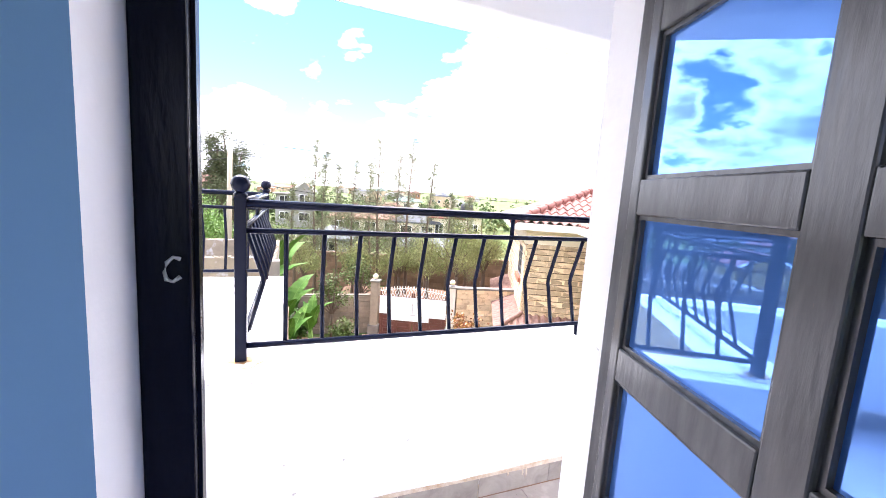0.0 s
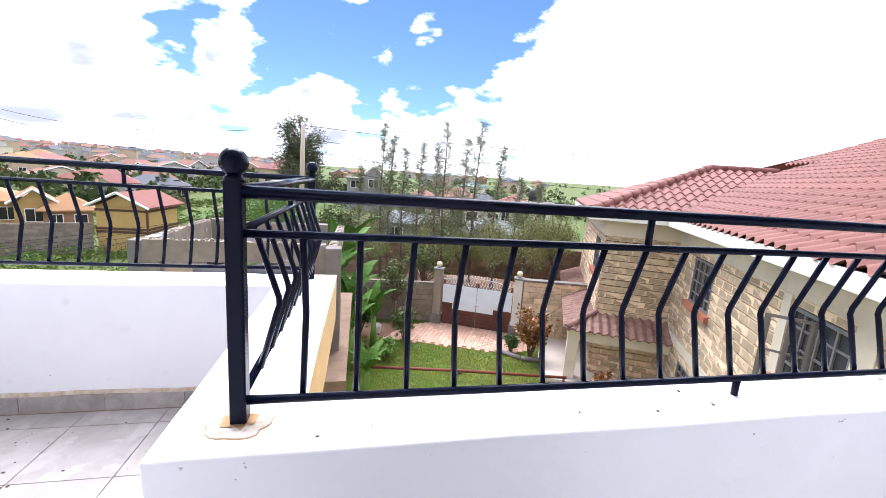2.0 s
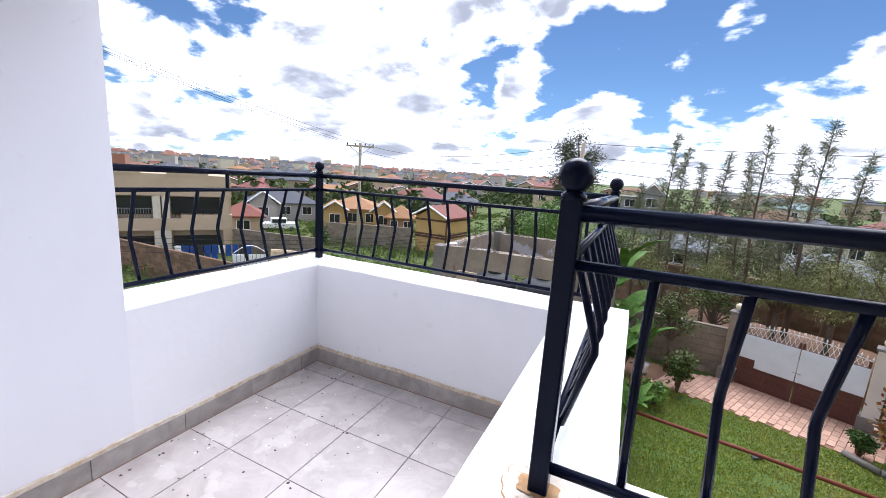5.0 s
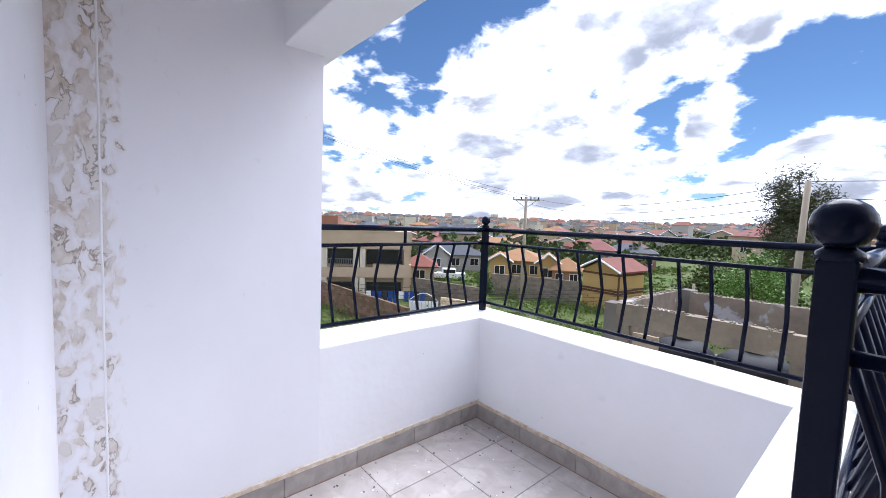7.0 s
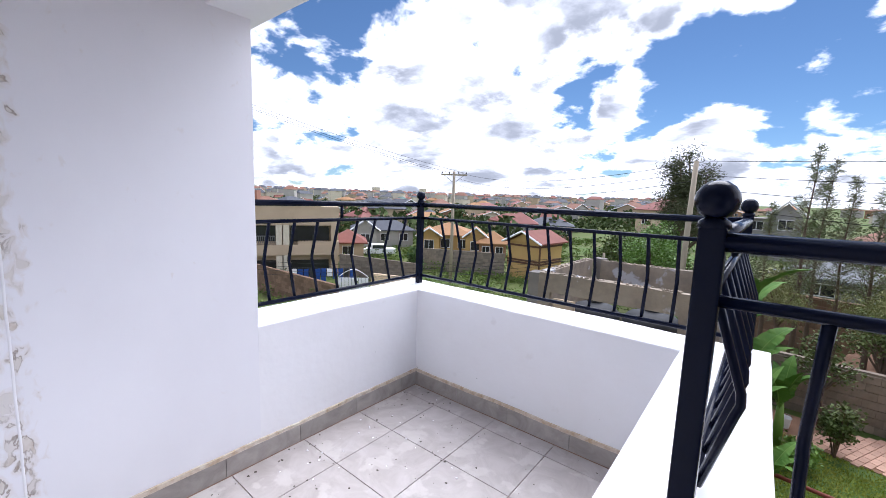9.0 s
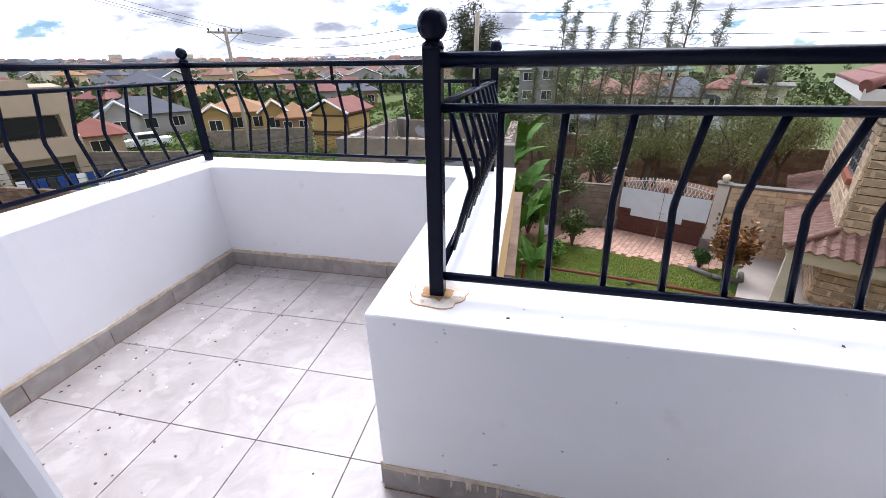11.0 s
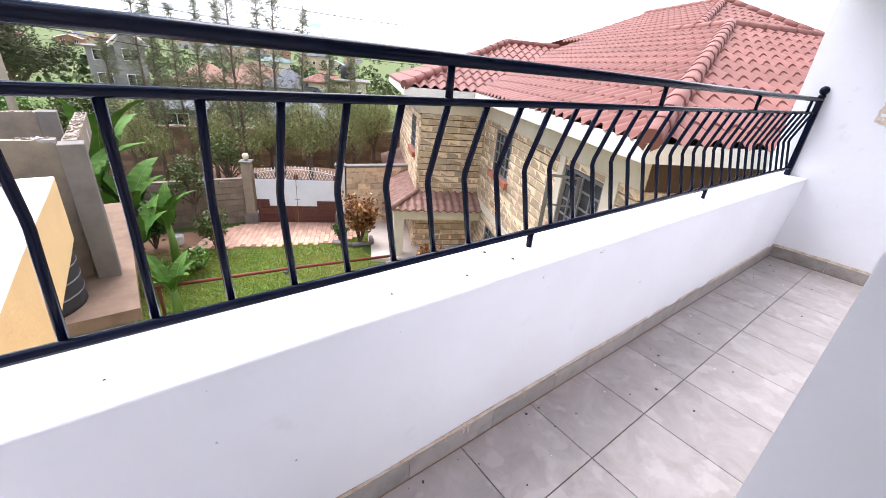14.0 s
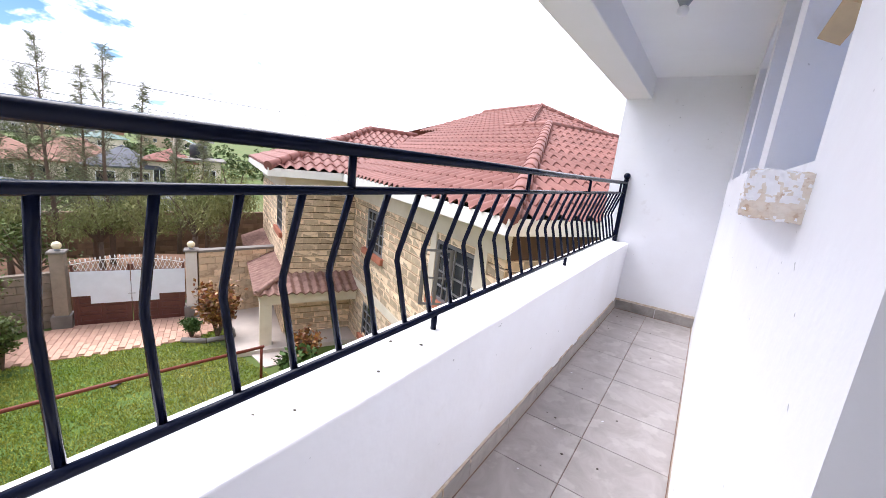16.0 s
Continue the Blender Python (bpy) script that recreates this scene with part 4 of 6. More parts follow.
def porch_tiles(parent, place, s0, s1, cut):
    """Small weathered roof tiles on a lean-to slope that stops at the hip given by cut."""
    cols = int((s1 - s0) / 0.035)
    vs, fs = [], []
    for j in range(4):
        for o, lift in ((j * 0.21, 0.035), ((j + 1) * 0.21, 0.045), ((j + 1) * 0.21, 0.012)):
            for c in range(cols + 1):
                q = s0 + (s1 - s0) * c / cols
                z = -1.95 - o * 0.40 + lift + 0.03 * math.cos(2 * math.pi * (c % 6) / 6) + 0.012 * noise.noise(Vector((q * 2, o * 3, 1.0)))
                vs.append(tuple(place(cut(q, o), o, z)))
    n1 = cols + 1
    for j in range(len(vs) // n1 - 1):
        for c in range(cols):
            i = j * n1 + c
            fs.append((i, i + 1, i + n1 + 1, i + n1))
    me = bpy.data.meshes.new("porch_tiles"); me.from_pydata(vs, [], fs); me.materials.append(porch_tile)
    ob = part("roof_tiles", me, porch_tile, parent)
    ob["kind"] = "stuff"


def ridge_caps(parent, p, q, r=0.11, mat=None):
    p, q = Vector(p), Vector(q)
    n = max(1, int((q - p).length / 0.38)); d = (q - p) / n
    for k in range(n):
        bm = bmesh.new()
        tube(bm, [p + d * k, p + d * (k + 0.06), p + d * (k + 1.02)], [r * 1.06, r * 1.1, r * 0.95], 10)
        part("ridge_tile", bm, mat or roof_tile, parent)


block_mesh = {}


def stone_block(L, h, depth=0.06):
    """Roughly dressed block: chamfered rim and a face that is not quite flat."""
    key = (round(L, 3), round(h, 3))
    if key not in block_mesh:
        bm = bmesh.new()
        vs, fs_ = box(bm, 0, L, -depth, 0.0, 0, h)
        for k, v in enumerate(vs):
            if v.co.y < -depth * 0.5:
                v.co.x += 0.008 if v.co.x < L / 2 else -0.008
                v.co.z += 0.008 if v.co.z < h / 2 else -0.008
                v.co.y += 0.004 * (k % 3)
        block_mesh[key] = mesh_of(bm, "stone", rough_stone)
    return block_mesh[key]


def stone_face(parent, a, b, z0, z1, holes=(), course=0.172, length=0.43, seed=1, joint=0.026, singly=True):
    """Courses of brown blocks with wide cream pointing at their ends and thin dark bed joints, over the face from a to b
    (outside on the right hand when walking from a to b); holes are (s0, s1, z0, z1). singly: each block an object of its own."""
    rng = random.Random(seed)
    a, b = Vector((*a, 0)), Vector((*b, 0))
    W = (b - a).length; ang = math.degrees(math.atan2(b.y - a.y, b.x - a.x))
    base = pose(a.x, a.y, 0, 0, 0, ang)
    bands, rest = bmesh.new(), bmesh.new()
    z = z0; row = 0

    def cut(lo, hi, zm):
        spans = [(lo, hi)]
        for h0, h1, hz0, hz1 in holes:
            if hz0 < zm < hz1:
                spans = [q for p in spans for q in ((p[0], min(p[1], h0)), (max(p[0], h1), p[1])) if q[1] - q[0] > 0.03]
        return spans
    while z < z1 - 0.05:
        h = min(course, z1 - z)
        for u, v in cut(0.0, W, z + h / 2):
            box(bands, u + 0.002, v - 0.002, -0.054, 0.0, z + joint / 2, z + h - joint / 2)
        s = -length * rng.uniform(0.3, 0.7) * (row % 2) - 0.05
        while s < W - 0.02:
            e = s + length * rng.choice((0.8, 0.9, 1.0, 1.1))
            gap = rng.choice((0.03, 0.045, 0.06))
            for u, v in cut(max(s, 0), min(e - gap, W), z + h / 2):
                if v - u > 0.06:
                    me = stone_block(round(v - u, 2), round(h - joint - 0.012, 3))
                    place = Matrix.Translation((u, rng.uniform(-0.004, 0.004), z + joint / 2 + rng.uniform(0.002, 0.01)))
                    if singly:
                        part("stone", me, rough_stone, parent).matrix_basis = base @ place
                    else:
                        k = len(rest.verts)
                        rest.from_mesh(me)
                        rest.verts.ensure_lookup_table()
                        for w in rest.verts[k:]:
                            w.co = place @ w.co
            s = e
        z += course; row += 1
    ob = part("pointing", bands, stone_wall, parent, "cream smeared pointing")
    ob.matrix_basis = base
    ob["kind"] = "stuff"
    if len(rest.verts):
        ob = part("stone_rest", rest, rough_stone, parent)
        ob.matrix_basis = base
        ob["kind"] = "stuff"
    else:
        rest.free()


def barred_window(parent, s0, s1, z0, z1, place, sill=True, nx=3, nz=4, surround=None):
    """Steel casement with bars and dark glass; place maps (along, out, up) into the house."""
    w = part("window", mesh_box(s0, s1, 0.005, 0.02, z0, z1, place), dark_glass, parent)
    bm = bmesh.new()
    cuts = [(s0, s0 + 0.05, z0, z1), (s1 - 0.05, s1, z0, z1), (s0, s1, z0, z0 + 0.05), (s0, s1, z1 - 0.05, z1)]
    for k in range(1, nx):
        c = s0 + (s1 - s0) * k / nx; cuts.append((c - 0.016, c + 0.016, z0, z1))
    for k in range(1, nz):
        c = z0 + (z1 - z0) * k / nz; cuts.append((s0, s1, c - 0.014, c + 0.014))
    for n_, c in enumerate(cuts):
        box(bm, c[0], c[1], 0.012, 0.055 - 0.002 * n_, c[2], c[3])
    for v in bm.verts:
        v.co = place(*v.co)
    part("frame", bm, window_steel, w)
    if sill:
        part("sill", mesh_box(s0 - 0.12, s1 + 0.12, 0.0, 0.14, z0 - 0.14, z0 - 0.005, place), sill_red, w)


def mesh_box(s0, s1, o0, o1, z0, z1, place):
    bm = bmesh.new(); box(bm, s0, s1, o0, o1, z0, z1)
    for v in bm.verts:
        v.co = place(*v.co)
    return bm


dark_glass = material("dark_glass", (0.03, 0.035, 0.04), 0.08, vary=0.3)
window_steel = material("window_steel", (0.17, 0.165, 0.165), 0.5, vary=0.4)


def build_neighbour():
    root = empty("house", "two-storey cut-stone house with a red tile hip roof", "house", HOUSE)
    rng = random.Random(3)
    IN = 0.55
    # cores behind the stone skin; the main wall faces -x, the bay stands out from it
    bm = bmesh.new(); box(bm, IN, 13.1, IN, 13.5, GROUND_Z, EAVE - 0.05); part("wall", bm, mortar, root)
    bm = bmesh.new(); box(bm, -1.25, IN, 7.45, 13.65, GROUND_Z, EAVE - 0.05); part("wall", bm, mortar, root)
    left = lambda s, o, z: Vector((IN - o, 7.45 - s, z))       # main wall, s from the bay towards the corner
    front = lambda s, o, z: Vector((-1.25 + s, 7.45 - o, z))   # bay face
    side = lambda s, o, z: Vector((-1.25 - o, 13.65 - s, z))   # bay side
    wins = [(1.25, 2.4, -0.97, 0.05), (5.0, 6.2, -0.97, 0.06), (1.3, 2.25, -3.35, -2.42)]
    bayw = [(4.4, 5.5, -0.97, 0.05)]
    gaps = [(w[0] - 0.02, w[1] + 0.02, w[2], w[3]) for w in wins]
    stone_face(root, (IN, 7.45), (IN, IN), -2.0, 0.2, gaps, seed=4)
    stone_face(root, (IN, 7.45), (IN, IN), GROUND_Z, -2.2, gaps, seed=8, singly=False)
    stone_face(root, (-1.25, 7.45), (IN, 7.45), -2.0, 0.2, seed=5)
    stone_face(root, (-1.25, 7.45), (IN, 7.45), GROUND_Z, -2.2, seed=9, singly=False)
    stone_face(root, (-1.25, 13.65), (-1.25, 7.45), GROUND_Z, 0.2, [(w[0] - 0.02, w[1] + 0.02, w[2], w[3]) for w in bayw], seed=6, singly=False)
    stone_face(root, (IN, IN), (3.5, IN), -2.2, 0.2, seed=7, singly=False)
    for w in wins:
        barred_window(root, *w, left, nx=4 if w[1] - w[0] > 1 else 3)
    for w in bayw:
        barred_window(root, *w, side)
    # fresh plaster round the large window
    for c in ((4.8, 5.0, -1.05, 0.2), (6.2, 6.5, -0.4, 0.2)):
        bm = mesh_box(c[0], c[1], 0.05, 0.072, c[2], c[3], left)
        wavy(bm, 0.1, 0.012)
        part("plaster_patch", bm, cream_paint, root, "rough cream plaster patch")
    bm = bmesh.new()
    for c in ((0.0, 0.5, 0.0, 0.04), (0.0, 0.5, 0.9, 0.94), (0.0, 0.04, 0.04, 0.9), (0.46, 0.5, 0.04, 0.9), (0.23, 0.26, 0.04, 0.9), (0.04, 0.46, 0.45, 0.48)):
        box(bm, c[0], c[1], 0.0, 0.03, c[2], c[3])
    for v in bm.verts:
        s_ = v.co.x; v.co = left(5.6 - s_ * 0.35, 0.06 + s_ * 0.9 + v.co.y, -0.93 + v.co.z)
    part("open_casement", bm, window_steel, root, "grey steel casement standing open")
    # plaster frieze, ring beam and fascia
    for nm, args, mat in (("frieze", (0.0, 6.9, -0.01, 0.075, 0.2, 0.70), cream_paint),):
        part(nm, mesh_box(*args, left), mat, root)
        part(nm, mesh_box(-0.075, 1.8, -0.01, 0.075, 0.2, 0.70, front), mat, root)
        part(nm, mesh_box(0.0, 6.2, -0.01, 0.075, 0.2, 0.70, side), mat, root)
    part("ring_beam", mesh_box(0.0, 6.95, -0.01, 0.07, -2.2, -2.0, left), cream_paint, root)
    # soffit and white fascia boards
    bm = bmesh.new(); box(bm, 0.06, 13.6, 0.06, 7.2, EAVE - 0.1, EAVE - 0.07); box(bm, -1.74, 6, 6.96, 14.1, EAVE - 0.1, EAVE - 0.07)
    part("soffit", bm, cream_paint, root)
    for c in ((0.0, 0.03, 0.0, 6.9), (0.03, 13.6, 0.0, 0.03), (-1.8, -1.77, 6.9, 14.2), (-1.77, 0.0, 6.9, 6.93)):
        bm = bmesh.new(); box(bm, c[0], c[1], c[2], c[3], EAVE - 0.17, EAVE + 0.03); bevelled(bm, 0.004)
        part("fascia", bm, fascia_white, root)
    # roof: main hip, then the bay's hip running into it
    P, Q = 7.84, 8.74
    peak_z = EAVE + P * PITCH
    r2 = 0.7071
    step = 4.6      # where the low front hip ends under the main hip
    roof_slope(root, (0, 16), (0, 0), None, EAVE, roof_tile, [((0, 0), (-r2, r2)), ((step, 0), (-1, 0)), ((0.6, 10.5), (0.0, -1.0))], depth=5.0)
    roof_slope(root, (0, 16), (0, 0), None, EAVE, roof_tile, [((P, Q), (-r2, r2)), ((step, 0), (1, 0)), ((P, 0), (-1, 0)), ((0.6, 12.5), (0.0, -1.0))], depth=8.2)
    roof_slope(root, (0, 0), (14, 0), None, EAVE, roof_tile, [((0, 0), (r2, -r2)), ((0, step), (0, -1)), ((14, 0), (-r2, -r2))], depth=5.0)
    hip = Vector((RX - P, RY - Q, 0)).normalized()
    roof_slope(root, (2, 3.9), (16, 3.9), None, EAVE + 3.0 * PITCH, roof_tile, [((P, Q), (r2, -r2)), ((P, Q), (hip.y, -hip.x)), ((0, Q), (0, -1))], depth=5.04)
    by, bz, by2 = 6.9, EAVE + 0.012, 14.2
    mid = (by + by2) / 2; hx = -1.8 + (by2 - by) / 2
    roof_slope(root, (-1.8, by), (5.5, by), None, bz, roof_tile, [((-1.8, by), (r2, -r2)), ((0, by), (-r2, r2))], depth=3.7)
    roof_slope(root, (-1.8, by2), (-1.8, by), None, bz, roof_tile, [((-1.8, by), (-r2, r2)), ((-1.8, by2), (-r2, -r2))], depth=3.7)
    # the far slope and the back, seen only by the light
    bm = bmesh.new()
    vs = [bm.verts.new(v) for v in ((P, Q, peak_z), (P, 12.5, peak_z), (P + hip.x * 8.5, max(0.9, Q + hip.y * 8.5), EAVE), (14, 16, EAVE), (hx, mid, bz + (by2 - by) / 2 * PITCH), (P, mid, bz + (by2 - by) / 2 * PITCH), (-1.8, by2, bz), (P, by2, bz), (0, 16, EAVE))]
    bm.faces.new((vs[0], vs[2], vs[3], vs[1])); bm.faces.new((vs[4], vs[5], vs[7], vs[6])); bm.faces.new((vs[1], vs[3], vs[8]))
    part("roof_back", bm, roof_tile, root)
    e = 0.06
    ridge_caps(root, (0, 0, EAVE + e), (step, step, EAVE + step * PITCH + e))
    ridge_caps(root, (step, step + 0.9, EAVE + step * PITCH + e), (P, Q, peak_z + e))
    ridge_caps(root, (P, Q, peak_z + e), (RX, RY, EAVE + (RY - 0.9) * PITCH + e))
    ridge_caps(root, (P, Q, peak_z + e), (P, 12.5, peak_z + e), 0.09)
    ridge_caps(root, (-1.8, by, bz + e), (hx, mid, bz + (by2 - by) / 2 * PITCH + e))
    ridge_caps(root, (hx, mid, bz + (by2 - by) / 2 * PITCH + e), (3.65, mid, bz + (by2 - by) / 2 * PITCH + e), 0.09)
    # level ridges that run from the top of the low front hip
    ridge_caps(root, (step, step, EAVE + step * PITCH + e), (step, 6.4, EAVE + step * PITCH + e), 0.085)
    ridge_caps(root, (step, step, EAVE + step * PITCH + e), (9.4, step, EAVE + step * PITCH + e), 0.085)
    # porch roof along the bay
    porch = part("porch_roof", mesh_box(-0.75, 1.8, 0.02, 0.75, -2.36, -2.30, front), cream_paint, root)
    porch_tiles(porch, front, -0.82, 1.8, lambda q, o: max(q, -o))
    porch_tiles(porch, side, 0.0, 7.0, lambda q, o: min(q, 6.2 + o))
    ridge_caps(porch, tuple(front(0, 0.04, -1.90)), tuple(front(-0.78, 0.80, -2.20)), 0.07, porch_tile)
    part("porch_beam", mesh_box(-0.7, 1.8, 0.5, 0.68, -2.58, -2.36, front), cream_paint, root)
    part("porch_beam", mesh_box(0.0, 6.6, 0.55, 0.7, -2.58, -2.36, side), cream_paint, root)
    for s_ in (6.75, 3.5, 0.3):
        part("porch_column", mesh_box(s_ - 0.14, s_ + 0.14, 0.42, 0.7, GROUND_Z, -2.58, side), cream_paint, root)
    part("plinth", mesh_box(-1.3, 1.8, 0.0, 0.9, GROUND_Z - 0.05, GROUND_Z + 0.12, front), path_concrete, root)


# core tone kept dark: shadow of the recessed bed joints put into the colour
mortar = material("mortar", (0.10, 0.06, 0.038), 0.95, vary=0.5, scale=5)
rough_stone = material("rough_stone", (0.39, 0.295, 0.20), 0.9, vary=0.9, scale=5, dark=(0.52, 0.40, 0.27), bump=0.6, bump_scale=35, random_tint=0.22, island_tint=0.22, spots=0.6, spot_color=(0.56, 0.44, 0.30), spot_scale=9, spot_edge=(0.56, 0.64))
RX, RY = 9.4, 4.25
fascia_white = material("fascia_white", (0.74, 0.72, 0.66), 0.6, vary=0.4, scale=3)
build_neighbour()


# ---- yard: lawn, drive, gate, walls ----
def build_yard():
    # paved drive: one hexagonal-looking block after another
    bm = bmesh.new()
    z = GROUND_Z
    prism(bm, [(1.2, 11.0), (2.2, 10.75), (5.15, 9.7), (6.3, 10.2), (5.8, 11.3), (3.3, 12.5), (2.2, 12.1)], z - 0.1, z + 0.012)
    drive = structure("driveway", bm, dirt, "red and cream block paved driveway before the gate", "driveway")
    rng = random.Random(8)
    mesh = None
    bmb = bmesh.new(); box(bmb, -0.135, 0.135, -0.065, 0.065, 0, 0.03)
    mesh = mesh_of(bmb, "paver", paver)
    u = Vector((0.893, -0.45, 0)); v = Vector((0.45, 0.893, 0))
    def inside(p):
        poly = [(1.2, 11.0), (2.2, 10.75), (5.15, 9.7), (6.3, 10.2), (5.8, 11.3), (3.3, 12.5), (2.2, 12.1)]
        c = False
        for (x1, y1), (x2, y2) in zip(poly, poly[1:] + poly[:1]):
            if (y1 > p.y) != (y2 > p.y) and p.x < (x2 - x1) * (p.y - y1) / (y2 - y1) + x1:
                c = not c
        return c
    n = 0
    for i in range(-24, 26):
        for j in range(-16, 16):
            p = Vector((3.7, 11.0, 0)) + u * (i * 0.142 + 0.0) + v * (j * 0.284 + (0.142 if i % 2 else 0))
            if inside(p) and n < 300:
                n += 1
                ob = part("paver", mesh, paver, drive)
                ob.matrix_basis = pose(p.x, p.y, z + 0.002, 0, 0, 63.3)
    # concrete path by the neighbour's porch
    bm = bmesh.new(); prism(bm, [(6.3, 10.15), (5.9, 9.4), (5.6, 7.2), (6.4, 7.0), (7.4, 9.4), (8.4, 10.6), (6.4, 10.9)], z - 0.1, z + 0.03)
    structure("pavement", bm, path_concrete, "pale concrete path beside the lawn", "path")
    # kerb of the bed
    r = structure("kerb", kerb_mesh([(4.9, 9.75), (5.3, 9.3), (5.9, 9.15), (6.1, 9.6)]), concrete, "low concrete kerb round the planting bed", "kerb")
    # short grass blades
    rng = random.Random(12)
    vs, fs = [], []
    for k in range(70000):
        x, y = rng.uniform(-0.6, 6.1), rng.uniform(5.4, 11.2)
        if inside(Vector((x, y, 0))) or (x > 5.5 and y < 9.3) or noise.noise(Vector((x * 1.2, y * 1.2, 0))) < -0.5 and k % 3:
            continue
        h = rng.uniform(0.02, 0.055); a = rng.uniform(0, 6.28); c, s_ = math.cos(a) * 0.011, math.sin(a) * 0.011
        i = len(vs)
        vs += [(x - c, y - s_, z), (x + c, y + s_, z), (x + rng.uniform(-0.03, 0.03), y + rng.uniform(-0.03, 0.03), z + h)]
        fs.append((i, i + 1, i + 2))
    me = bpy.data.meshes.new("grass"); me.from_pydata(vs, [], fs); me.materials.append(lawn_blade)
    tagged(part("grass", me, lawn_blade), "short green lawn grass", "grass", kind="stuff")


def kerb_mesh(pts):
    bm = bmesh.new()
    for p, q in zip(pts, pts[1:]):
        tube(bm, [(p[0], p[1], GROUND_Z + 0.06), (q[0], q[1], GROUND_Z + 0.06)], 0.07, 6)
    return bm


lawn_blade = material("lawn_blade", (0.235, 0.31, 0.04), 0.8, vary=0.9, scale=1.2, dark=(0.40, 0.36, 0.09), island_tint=0.25)
build_yard()


def yard_wall(name, a, b, z0, z1, mat, label, seed, course=0.2, length=0.42, cap=True, pieces=True):
    """Block wall with a coping; the blocks stand proud of recessed joints on the face towards the yard."""
    a, b = Vector((*a, 0)), Vector((*b, 0))
    W = (b - a).length; ang = math.degrees(math.atan2(b.y - a.y, b.x - a.x))
    root = empty(name, label, "wall", pose(a.x, a.y, 0, 0, 0, ang), kind="structure")
    bm = bmesh.new(); box(bm, 0, W, 0.03, 0.2, z0 - 0.1, z1); part("core", bm, mat, root)
    bm = bmesh.new(); rng = random.Random(seed)
    z = z0; row = 0
    while z < z1 - 0.05:
        s = -length * (0.5 if row % 2 else 0) + rng.uniform(-0.05, 0.05)
        while s < W:
            lo, hi = max(0, s), min(W, s + length)
            if hi - lo > 0.06:
                box(bm, lo + 0.008, hi - 0.008, rng.uniform(-0.012, 0.006), 0.05, z + 0.008, min(z + course, z1) - 0.008)
            s += length
        z += course; row += 1
    part("blocks", bm, mat, root)["kind"] = "stuff"
    if cap:
        bm = bmesh.new(); box(bm, -0.02, W + 0.02, -0.04, 0.24, z1, z1 + 0.07); bevelled(bm, 0.01); part("coping", bm, concrete, root)


yard_wall("wall_east_yard", (5.95, 11.05), (8.6, 10.4), GROUND_Z, -1.85, stone_wall, "brown cut-stone boundary wall with a coping", 21)
yard_wall("wall_north_yard", (-3.5, 13.3), (3.15, 12.55), GROUND_Z, -2.35, grey_stone, "grey stone boundary wall", 22, cap=False)


